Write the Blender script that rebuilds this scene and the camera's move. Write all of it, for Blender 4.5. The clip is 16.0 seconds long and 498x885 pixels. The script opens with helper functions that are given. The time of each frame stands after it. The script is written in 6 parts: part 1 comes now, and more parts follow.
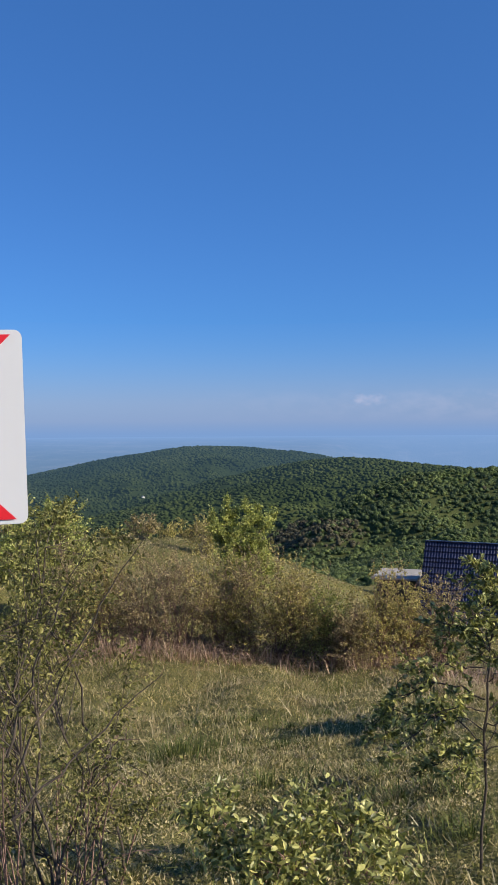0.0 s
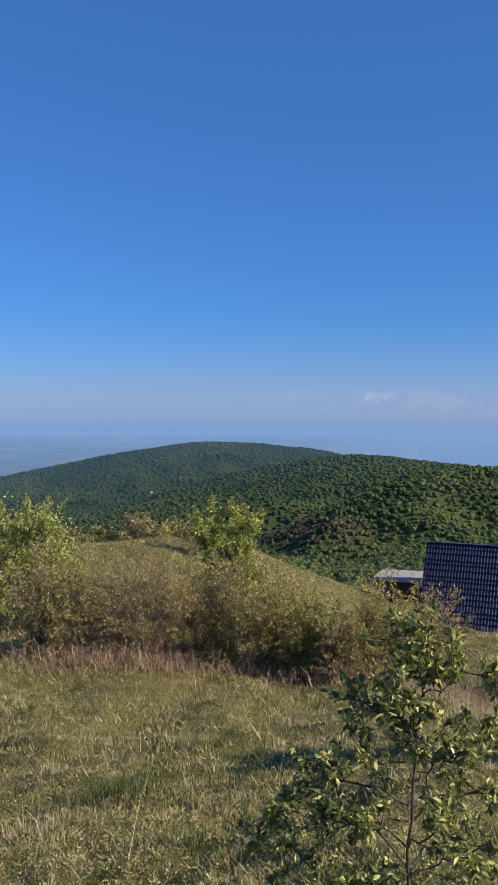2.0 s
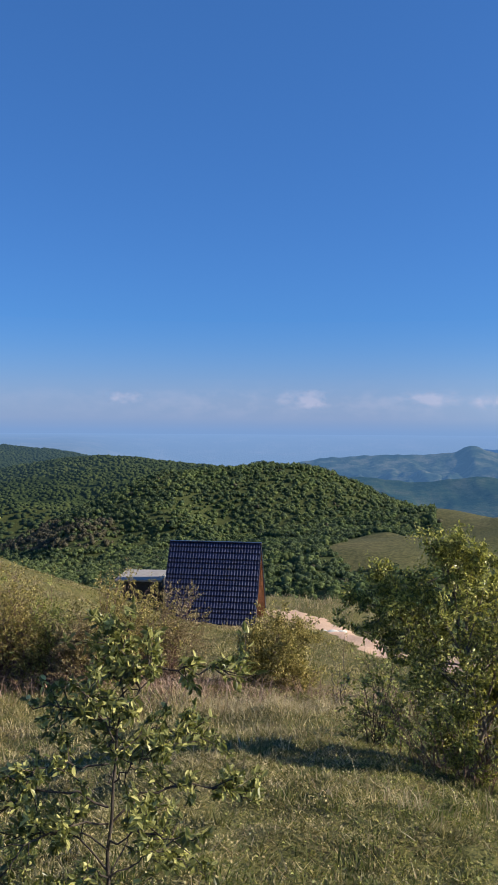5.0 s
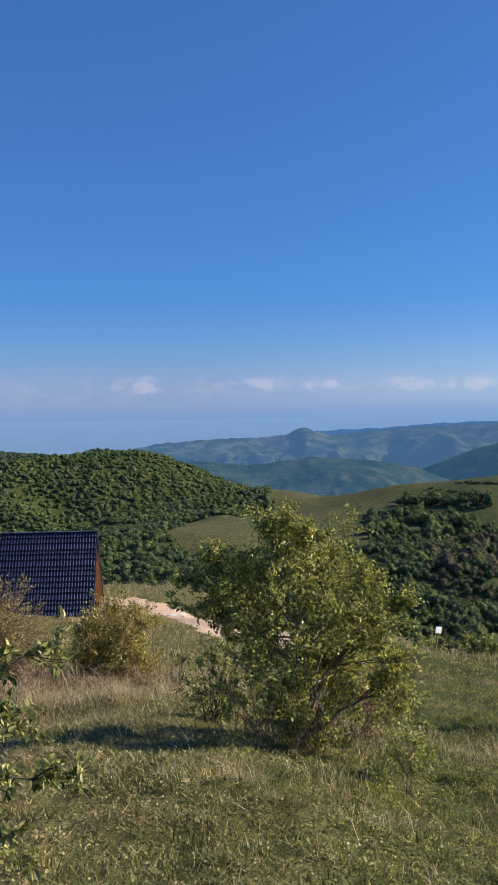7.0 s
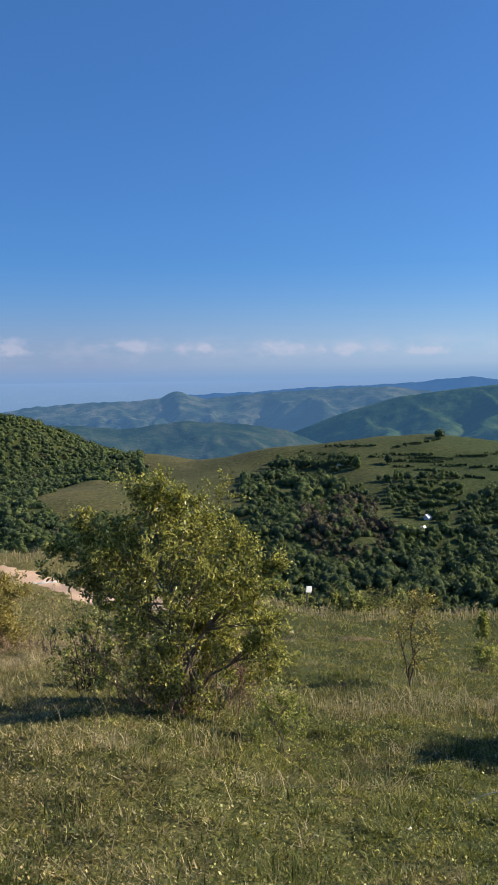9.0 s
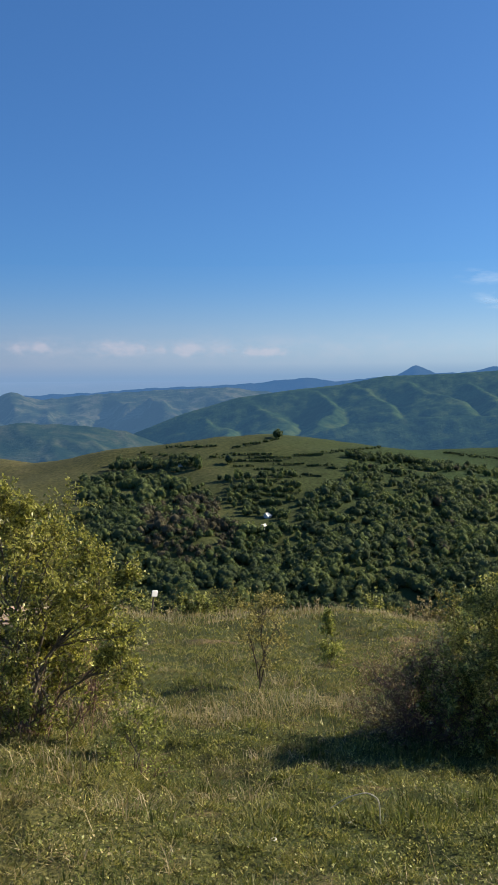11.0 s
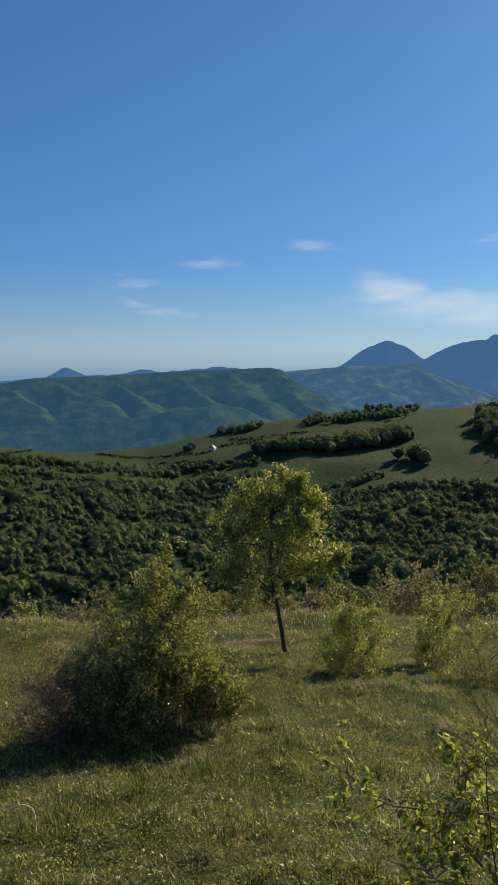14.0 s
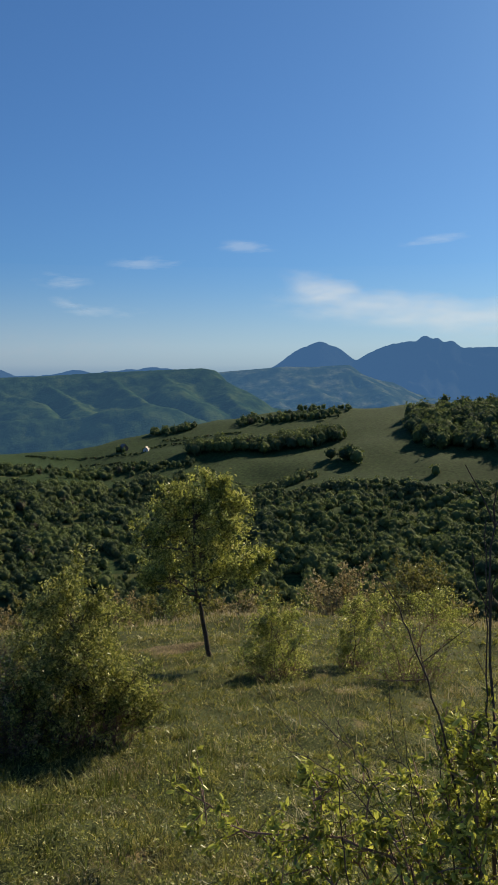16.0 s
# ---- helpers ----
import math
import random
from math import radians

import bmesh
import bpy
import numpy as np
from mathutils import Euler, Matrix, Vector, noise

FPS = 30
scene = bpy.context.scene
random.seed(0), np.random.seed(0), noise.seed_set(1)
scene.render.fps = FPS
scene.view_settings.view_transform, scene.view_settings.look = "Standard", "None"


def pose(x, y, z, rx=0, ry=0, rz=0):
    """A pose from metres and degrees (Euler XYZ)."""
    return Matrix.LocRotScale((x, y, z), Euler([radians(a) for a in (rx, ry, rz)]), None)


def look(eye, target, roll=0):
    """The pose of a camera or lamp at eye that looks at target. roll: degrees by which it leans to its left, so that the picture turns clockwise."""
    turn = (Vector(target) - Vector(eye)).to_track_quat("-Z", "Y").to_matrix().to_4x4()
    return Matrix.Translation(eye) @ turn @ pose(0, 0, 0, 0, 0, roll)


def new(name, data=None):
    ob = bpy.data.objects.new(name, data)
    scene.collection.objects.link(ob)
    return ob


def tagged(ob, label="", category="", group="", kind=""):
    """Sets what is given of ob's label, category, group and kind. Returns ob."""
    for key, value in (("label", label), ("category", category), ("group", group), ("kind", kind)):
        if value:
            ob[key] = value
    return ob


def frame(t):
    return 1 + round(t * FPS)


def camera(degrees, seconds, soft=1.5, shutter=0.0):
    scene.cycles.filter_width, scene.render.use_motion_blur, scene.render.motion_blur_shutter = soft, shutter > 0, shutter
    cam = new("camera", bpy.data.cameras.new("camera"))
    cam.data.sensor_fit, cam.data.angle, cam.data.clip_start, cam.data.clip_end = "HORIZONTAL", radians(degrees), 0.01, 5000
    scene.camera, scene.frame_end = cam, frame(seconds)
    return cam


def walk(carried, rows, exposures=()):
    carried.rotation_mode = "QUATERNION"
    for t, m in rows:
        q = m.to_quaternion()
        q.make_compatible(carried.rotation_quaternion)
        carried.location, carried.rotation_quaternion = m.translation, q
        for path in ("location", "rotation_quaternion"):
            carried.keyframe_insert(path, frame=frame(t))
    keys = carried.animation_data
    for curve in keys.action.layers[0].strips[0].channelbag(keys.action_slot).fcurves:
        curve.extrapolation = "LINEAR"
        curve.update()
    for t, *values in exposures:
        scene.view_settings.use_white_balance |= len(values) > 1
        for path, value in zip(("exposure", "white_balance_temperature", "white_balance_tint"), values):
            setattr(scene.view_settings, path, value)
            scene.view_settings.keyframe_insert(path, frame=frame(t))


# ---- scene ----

# ============ camera and walk ============
EYE = 1.6
cam = camera(33.0, 16.0, soft=0.6)
PATH = [
    (0.0, -0.750, -1.128, -0.043, 1.73, -0.65, 0.37), (0.5, -0.553, -0.849, -0.064, -0.18, -0.81, 0.71),
    (1.0, -0.348, -0.568, -0.038, 2.46, -0.86, -0.19), (1.5, -0.233, -0.260, -0.026, 2.50, -0.95, -0.15),
    (2.0, -0.174, -0.010, 0.003, 2.35, -0.91, -0.15), (2.5, -0.086, 0.038, 0.004, 2.30, -0.92, -0.27),
    (3.0, -0.049, 0.022, 0.007, 1.05, -0.90, -0.41), (3.5, -0.024, 0.028, 0.005, -2.06, -0.87, -0.44),
    (4.0, -0.010, 0.032, 0.003, -5.49, -0.86, -0.26), (4.5, -0.009, 0.012, 0.005, -9.81, -0.83, -0.45),
    (5.0, 0.000, 0.000, 0.000, -14.78, -0.79, -0.37), (5.2, 0.003, 0.011, -0.004, -15.85, -0.79, -0.44),
    (7.3, 0.101, 0.004, -0.037, -26.88, -1.90, 0.92), (7.5, 0.109, -0.015, -0.033, -27.26, -1.90, 0.76),
    (8.0, 0.130, -0.066, -0.034, -29.21, -2.61, 0.60), (8.2, 0.139, -0.070, -0.039, -30.38, -3.37, 0.42),
    (10.3, 0.108, 0.336, 0.035, -40.26, -4.34, 1.37), (10.5, 0.110, 0.325, 0.037, -41.31, -4.37, 1.13),
    (11.0, 0.136, 0.276, 0.029, -45.43, -4.49, 0.56), (11.5, 0.116, 0.293, 0.047, -48.86, -4.49, 0.31),
    (12.0, 0.107, 0.341, 0.033, -50.34, -4.47, 0.08), (12.5, 0.112, 0.343, 0.022, -52.95, -4.44, -0.20),
    (13.0, 0.103, 0.319, 0.032, -57.52, -4.38, -0.58), (13.5, 0.137, 0.314, 0.017, -63.98, -4.30, -1.01),
    (14.0, 0.151, 0.251, 0.018, -68.89, -4.47, 0.08), (14.5, 0.192, 0.089, 0.047, -70.87, -4.48, 0.94),
    (15.0, 0.265, 0.010, 0.045, -71.19, -4.51, -0.05), (15.5, 0.263, 0.008, 0.067, -71.56, -4.43, -0.13),
    (16.0, 0.300, 0.025, 0.076, -73.39, -4.43, 0.07)]
walk(cam, [(t, pose(x, y, EYE + z, 90 + p, r, a)) for t, x, y, z, a, p, r in PATH],
     exposures=[(0.0, 0.58, 6620, 10), (5.0, 0.56, 6650, 10), (8.0, 0.58, 6880, 9), (11.0, 0.53, 7450, 7), (14.0, 0.25, 7900, 6), (16.0, 0.20, 8000, 6)])

# ============ world and sun ============
SUN_AZ, SUN_EL = -110.0, 29.0
world = bpy.data.worlds.new("world")
scene.world = world
world.use_nodes = True
wn = world.node_tree
sky = wn.nodes.new("ShaderNodeTexSky")
sky.sky_type, sky.sun_disc = "NISHITA", False
sky.sun_elevation, sky.sun_rotation = radians(SUN_EL), radians(-SUN_AZ)
sky.altitude, sky.air_density, sky.dust_density, sky.ozone_density = 600, 1.0, 0.75, 3.0
tint = wn.nodes.new("ShaderNodeMix")
tint.data_type, tint.blend_type = "RGBA", "MULTIPLY"
tint.inputs[0].default_value, tint.inputs[7].default_value = 1.0, (0.41, 0.80, 1.36, 1)
wn.links.new(sky.outputs[0], tint.inputs[6])
even = wn.nodes.new("ShaderNodeMix")
even.data_type = "RGBA"
even.inputs[0].default_value, even.inputs[7].default_value = 0.31, (0.55, 2.05, 5.6, 1)
wn.links.new(tint.outputs[2], even.inputs[6])
wn.links.new(even.outputs[2], wn.nodes["Background"].inputs[0])
wn.nodes["Background"].inputs[1].default_value = 0.072
lamp = bpy.data.lights.new("sun", "SUN")
lamp.energy, lamp.angle, lamp.color = 5.0, radians(0.55), (1.0, 0.91, 0.74)
sun = new("sun", lamp)
sa, se = radians(SUN_AZ), radians(SUN_EL)
sun.matrix_world = look((-math.sin(sa) * math.cos(se) * 50, math.cos(sa) * math.cos(se) * 50, math.sin(se) * 50), (0, 0, 0))


# ============ materials ============
def material(name):
    m = bpy.data.materials.new(name)
    m.use_nodes = True
    t = m.node_tree
    return m, t, t.nodes["Principled BSDF"]


def node(t, kind, **props):
    n = t.nodes.new(kind)
    for k, v in props.items():
        n.inputs[k.replace("_", " ")].default_value = v
    return n


def noise_tex(t, scale, detail=4, rough=0.55, vector=None):
    n = node(t, "ShaderNodeTexNoise", Scale=scale, Detail=detail, Roughness=rough)
    if vector is None:
        vector = t.nodes.new("ShaderNodeNewGeometry").outputs["Position"]
    t.links.new(vector, n.inputs["Vector"])
    return n.outputs["Fac"]


def ramp(t, fac, stops):
    n = t.nodes.new("ShaderNodeValToRGB")
    el = n.color_ramp.elements
    while len(el) < len(stops):
        el.new(0.5)
    for e, (p, c) in zip(el, stops):
        e.position, e.color = p, (*c, 1)
    t.links.new(fac, n.inputs[0])
    return n.outputs[0]


def mix(t, fac, a, b):
    n = t.nodes.new("ShaderNodeMix")
    n.data_type = "RGBA"
    for sock, v in ((n.inputs[0], fac), (n.inputs[6], a), (n.inputs[7], b)):
        if isinstance(v, (tuple, float)):
            sock.default_value = (*v, 1) if isinstance(v, tuple) else v
        else:
            t.links.new(v, sock)
    return n.outputs[2]


def bump(t, bs, height, strength, dist):
    n = node(t, "ShaderNodeBump", Strength=strength, Distance=dist)
    t.links.new(height, n.inputs["Height"])
    t.links.new(n.outputs[0], bs.inputs["Normal"])


def leaf_material(name, dark, mid, light, glow=0.4, gloss=0.5, patches=None, wax=0.22):
    """Thin leaves: each one its own tint, part of the light passes through."""
    m, t, bs = material(name)
    isle = t.nodes.new("ShaderNodeNewGeometry").outputs["Random Per Island"]
    c = ramp(t, isle, [(0.12, dark), (0.5, mid), (0.88, light)])
    c = mix(t, noise_tex(t, 1.3, 2), c, mix(t, 0.5, c, mid))
    if patches:
        # worn and dry places, and darker lush ones, in the turf
        c = mix(t, ramp(t, noise_tex(t, 0.75, 4, 0.65), [(0.50, (0, 0, 0)), (0.62, (0.75, 0.75, 0.75))]), c, mix(t, isle, patches[0], patches[1]))
        c = mix(t, ramp(t, noise_tex(t, 2.6, 3, 0.6), [(0.36, (0.8, 0.8, 0.8)), (0.48, (0, 0, 0))]), c, mix(t, isle, dark, patches[2]))
    t.links.new(c, bs.inputs["Base Color"])
    bs.inputs["Roughness"].default_value = gloss
    bs.inputs["Specular IOR Level"].default_value = wax
    tr = t.nodes.new("ShaderNodeBsdfTranslucent")
    warm = mix(t, 0.2, c, (light[0] * 1.1, light[1] * 1.2, light[2] * 0.6))
    t.links.new(warm, tr.inputs["Color"])
    mx = t.nodes.new("ShaderNodeMixShader")
    mx.inputs[0].default_value = glow
    t.links.new(bs.outputs[0], mx.inputs[1])
    t.links.new(tr.outputs[0], mx.inputs[2])
    t.links.new(mx.outputs[0], t.nodes["Material Output"].inputs["Surface"])
    return m


def bark_material(name, a, b):
    m, t, bs = material(name)
    n = noise_tex(t, 28, 5)
    t.links.new(ramp(t, n, [(0.3, a), (0.7, b)]), bs.inputs["Base Color"])
    bs.inputs["Roughness"].default_value = 0.9
    bump(t, bs, n, 0.5, 0.01)
    return m


def ground_material(name, stops, patch, fine, patch_scale, fine_scale, soil=None, bumps=0.02, east=None, turn=(0.9, -0.44), blend=2.5, speck=0.0):
    """Turf: colour in patches, then fine straw and blades over it."""
    m, t, bs = material(name)
    base = ramp(t, noise_tex(t, patch_scale, 5, 0.6), stops)
    if east:
        # the slope to the right of the fruit tree is greener
        dot = t.nodes.new("ShaderNodeVectorMath")
        dot.operation = "DOT_PRODUCT"
        t.links.new(t.nodes.new("ShaderNodeNewGeometry").outputs["Position"], dot.inputs[0])
        dot.inputs[1].default_value = (*turn, 0)
        mr = node(t, "ShaderNodeMapRange", From_Min=-blend, From_Max=blend)
        t.links.new(dot.outputs["Value"], mr.inputs["Value"])
        side = mr.outputs[0]
        base = mix(t, side, base, ramp(t, noise_tex(t, patch_scale, 5, 0.6), east[0]))
        patch, fine = mix(t, side, patch, east[1]), mix(t, side, fine, east[2])
    f = noise_tex(t, fine_scale, 6, 0.7)
    c = mix(t, ramp(t, f, [(0.35, (0, 0, 0)), (0.7, (1, 1, 1))]), base, patch)
    if soil:
        s = ramp(t, noise_tex(t, patch_scale * 3.1, 4, 0.6), [(0.58, (0, 0, 0)), (0.68, (1, 1, 1))])
        c = mix(t, s, c, soil)
    c = mix(t, ramp(t, noise_tex(t, fine_scale * 4, 3), [(0.4, (0, 0, 0)), (0.65, (0.6, 0.6, 0.6))]), c, fine)
    if speck:
        n = noise_tex(t, speck, 4, 0.75)
        dk = t.nodes.new("ShaderNodeMix")
        dk.data_type, dk.blend_type = "RGBA", "MULTIPLY"
        dk.inputs[0].default_value = 1.0
        t.links.new(c, dk.inputs[6])
        t.links.new(ramp(t, n, [(0.36, (0.28, 0.30, 0.25)), (0.50, (0.95, 0.95, 0.9)), (0.66, (2.1, 1.9, 1.6))] if speck > 5 else [(0.38, (0.62, 0.66, 0.6)), (0.50, (1, 1, 1)), (0.62, (1.45, 1.38, 1.25))]), dk.inputs[7])
        c = dk.outputs[2]
    t.links.new(c, bs.inputs["Base Color"])
    bs.inputs["Roughness"].default_value = 0.95
    bs.inputs["Specular IOR Level"].default_value = 0.1
    bump(t, bs, f, 0.8, bumps)
    return m


def painted_haze_material(name, stops, air, thick, scale, detail=7, far_air=None, bumps=6.0, span=(1500.0, 4700.0), full=1.0):
    """Far backdrop behind kilometres of air: blue haze painted into the surface as emission."""
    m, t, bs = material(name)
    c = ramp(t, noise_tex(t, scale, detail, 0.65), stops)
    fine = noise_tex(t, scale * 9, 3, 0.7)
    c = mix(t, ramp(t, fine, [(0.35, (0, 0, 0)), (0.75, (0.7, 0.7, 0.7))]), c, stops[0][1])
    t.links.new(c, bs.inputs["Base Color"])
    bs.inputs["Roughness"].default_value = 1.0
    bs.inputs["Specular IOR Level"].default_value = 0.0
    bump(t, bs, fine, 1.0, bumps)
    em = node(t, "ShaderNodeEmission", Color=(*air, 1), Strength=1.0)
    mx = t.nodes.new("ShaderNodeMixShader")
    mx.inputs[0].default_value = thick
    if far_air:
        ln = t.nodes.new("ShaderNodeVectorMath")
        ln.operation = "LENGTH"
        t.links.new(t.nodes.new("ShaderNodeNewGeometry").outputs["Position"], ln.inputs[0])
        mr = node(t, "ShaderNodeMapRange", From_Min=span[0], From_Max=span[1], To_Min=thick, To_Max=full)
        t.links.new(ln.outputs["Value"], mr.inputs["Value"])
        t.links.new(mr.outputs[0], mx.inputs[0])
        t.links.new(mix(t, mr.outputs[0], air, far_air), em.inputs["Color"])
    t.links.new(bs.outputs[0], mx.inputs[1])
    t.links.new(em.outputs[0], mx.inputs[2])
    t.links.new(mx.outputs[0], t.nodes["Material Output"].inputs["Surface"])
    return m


def plain_material(name, colour, rough=0.6, metal=0.0, vary=0.15, scale=6.0, bumps=0.0):
    m, t, bs = material(name)
    n = noise_tex(t, scale, 5, 0.6)
    lo = tuple(c * (1 - vary) for c in colour)
    hi = tuple(min(1, c * (1 + vary)) for c in colour)
    t.links.new(ramp(t, n, [(0.3, lo), (0.7, hi)]), bs.inputs["Base Color"])
    bs.inputs["Roughness"].default_value, bs.inputs["Metallic"].default_value = rough, metal
    if bumps:
        bump(t, bs, n, 0.5, bumps)
    return m


MEADOW = ground_material("meadow_turf", [(0.3, (0.054, 0.065, 0.021)), (0.52, (0.088, 0.093, 0.037)), (0.72, (0.152, 0.131, 0.065))],
                         (0.063, 0.060, 0.017), (0.259, 0.218, 0.091), 0.45, 9, soil=(0.134, 0.102, 0.055), speck=42.0,
                         east=([(0.3, (0.032, 0.049, 0.015)), (0.52, (0.046, 0.060, 0.021)), (0.72, (0.078, 0.079, 0.037))], (0.028, 0.036, 0.012), (0.106, 0.113, 0.045)))
PASTURE = ground_material("hill_pasture", [(0.3, (0.066, 0.074, 0.034)), (0.55, (0.096, 0.096, 0.046)), (0.75, (0.15, 0.125, 0.068))],
                          (0.066, 0.068, 0.026), (0.12, 0.104, 0.046), 0.035, 0.3, bumps=0.3, turn=(0.73, -0.68), blend=130.0, speck=0.55,
                          east=([(0.3, (0.016, 0.042, 0.013)), (0.55, (0.023, 0.052, 0.016)), (0.75, (0.036, 0.060, 0.021))], (0.017, 0.041, 0.013), (0.030, 0.055, 0.019)))
FLOOR = ground_material("forest_floor", [(0.3, (0.04, 0.055, 0.017)), (0.7, (0.07, 0.085, 0.028))],
                        (0.05, 0.065, 0.02), (0.08, 0.08, 0.035), 0.05, 0.6, bumps=0.3)
# the plain's haze is painted: emission takes over with distance
PLAIN = painted_haze_material("far_plain_haze", [(0.35, (0.05, 0.08, 0.05)), (0.5, (0.10, 0.12, 0.07)), (0.68, (0.28, 0.25, 0.2))],
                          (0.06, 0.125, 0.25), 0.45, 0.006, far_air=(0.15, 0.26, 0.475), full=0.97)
SOIL = ground_material("bare_soil", [(0.3, (0.09, 0.068, 0.04)), (0.7, (0.17, 0.12, 0.075))], (0.10, 0.085, 0.045), (0.21, 0.165, 0.10), 1.2, 9, bumps=0.03, speck=30.0)
DIRT = ground_material("dirt_track", [(0.3, (0.46, 0.29, 0.19)), (0.7, (0.60, 0.41, 0.29))], (0.5, 0.32, 0.22), (0.64, 0.49, 0.38), 0.8, 6, bumps=0.03)
BARK = bark_material("grey_bark", (0.08, 0.06, 0.045), (0.22, 0.18, 0.14))
DARKBARK = bark_material("dark_bark", (0.03, 0.022, 0.017), (0.10, 0.075, 0.055))
REDTWIG = bark_material("reddish_stems", (0.13, 0.07, 0.055), (0.30, 0.19, 0.15))
STRAW = leaf_material("dry_straw", (0.24, 0.17, 0.085), (0.42, 0.33, 0.19), (0.60, 0.52, 0.34), 0.25, 0.7)
STALK = leaf_material("pink_dry_stalks", (0.16, 0.09, 0.065), (0.32, 0.21, 0.15), (0.50, 0.37, 0.27), 0.2, 0.7)
GRASS = leaf_material("meadow_grass", (0.038, 0.040, 0.014), (0.205, 0.184, 0.059), (0.82, 0.665, 0.374), 0.35, 0.5, ((0.085, 0.065, 0.03), (0.36, 0.29, 0.16), (0.085, 0.12, 0.024)))
THORN = leaf_material("thorn_leaves", (0.04, 0.042, 0.012), (0.13, 0.125, 0.036), (0.40, 0.36, 0.12), 0.35)
YOUNG = leaf_material("young_leaves", (0.026, 0.034, 0.011), (0.185, 0.210, 0.040), (0.740, 0.720, 0.180), 0.42, 0.38, wax=0.4)
SAPLEAF = leaf_material("toothed_leaves", (0.024, 0.032, 0.012), (0.172, 0.182, 0.050), (0.700, 0.650, 0.245), 0.36, 0.38, wax=0.4)
FRESH = leaf_material("fresh_grass", (0.022, 0.030, 0.010), (0.134, 0.152, 0.033), (0.61, 0.530, 0.190), 0.36, 0.42, ((0.055, 0.048, 0.024), (0.26, 0.22, 0.11), (0.055, 0.098, 0.018)))
TUFT = leaf_material("lush_grass", (0.028, 0.040, 0.011), (0.078, 0.100, 0.024), (0.24, 0.25, 0.08), 0.36, 0.6)
OLIVE = leaf_material("olive_leaves", (0.062, 0.056, 0.018), (0.286, 0.238, 0.073), (0.748, 0.626, 0.248), 0.34)
BROWNISH = leaf_material("brownish_leaves", (0.070, 0.052, 0.030), (0.245, 0.190, 0.095), (0.62, 0.50, 0.27), 0.32)
GREEN = leaf_material("green_leaves", (0.026, 0.037, 0.012), (0.150, 0.170, 0.043), (0.672, 0.648, 0.216), 0.34, 0.38, wax=0.4)
PEAR = leaf_material("fruit_tree_leaves", (0.026, 0.034, 0.010), (0.165, 0.170, 0.040), (0.78, 0.72, 0.20), 0.36, 0.36, wax=0.45)
LIME = leaf_material("yellow_green_leaves", (0.036, 0.050, 0.014), (0.216, 0.240, 0.056), (0.756, 0.734, 0.238), 0.36, 0.38, wax=0.45)


def wood_material(name, dark, mid, light):
    """Crowns of a wood: clumps of leaves as relief and as grain, tints by tree."""
    m, t, bs = material(name)
    isle = t.nodes.new("ShaderNodeNewGeometry").outputs["Random Per Island"]
    tree = noise_tex(t, 0.16, 1.5, 0.5)
    c = ramp(t, tree, [(0.32, mix_rgb(dark, mid, 0.35)), (0.5, mid), (0.68, mix_rgb(mid, light, 0.8))])
    clump = noise_tex(t, 0.9, 5, 0.7)
    c = mix(t, ramp(t, noise_tex(t, 0.02, 3, 0.6), [(0.38, (0.6, 0.6, 0.6)), (0.56, (0, 0, 0))]), c, light)
    c = mix(t, ramp(t, isle, [(0.0, (0.45, 0.45, 0.45)), (0.4, (0, 0, 0))]), c, dark)
    c = mix(t, ramp(t, isle, [(0.6, (0, 0, 0)), (1.0, (0.6, 0.6, 0.6))]), c, light)
    t.links.new(c, bs.inputs["Base Color"])
    bs.inputs["Roughness"].default_value = 0.9
    bs.inputs["Specular IOR Level"].default_value = 0.2
    bump(t, bs, clump, 1.0, 0.6)
    tr = t.nodes.new("ShaderNodeBsdfTranslucent")
    t.links.new(c, tr.inputs["Color"])
    mx = t.nodes.new("ShaderNodeMixShader")
    mx.inputs[0].default_value = 0.35
    t.links.new(bs.outputs[0], mx.inputs[1])
    t.links.new(tr.outputs[0], mx.inputs[2])
    t.links.new(mx.outputs[0], t.nodes["Material Output"].inputs["Surface"])
    return m


def mix_rgb(a, b, f):
    return tuple(p + (q - p) * f for p, q in zip(a, b))


WOODS = [wood_material("wood_leaves_" + k, *c) for k, c in (
    ("mid", ((0.046, 0.072, 0.042), (0.074, 0.108, 0.050), (0.124, 0.158, 0.066))),
    ("fresh_or_sunlit", ((0.058, 0.088, 0.038), (0.104, 0.146, 0.052), (0.180, 0.218, 0.078))),
    ("bare", ((0.062, 0.058, 0.038), (0.105, 0.096, 0.060), (0.155, 0.14, 0.085))))]
# haze painted onto the forest hill, thickening with distance
FAR_WOODS = painted_haze_material("far_forest_haze", [(0.35, (0.026, 0.038, 0.015)), (0.5, (0.044, 0.060, 0.021)), (0.65, (0.076, 0.092, 0.030))],
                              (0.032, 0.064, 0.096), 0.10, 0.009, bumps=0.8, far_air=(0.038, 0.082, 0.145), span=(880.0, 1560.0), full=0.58)


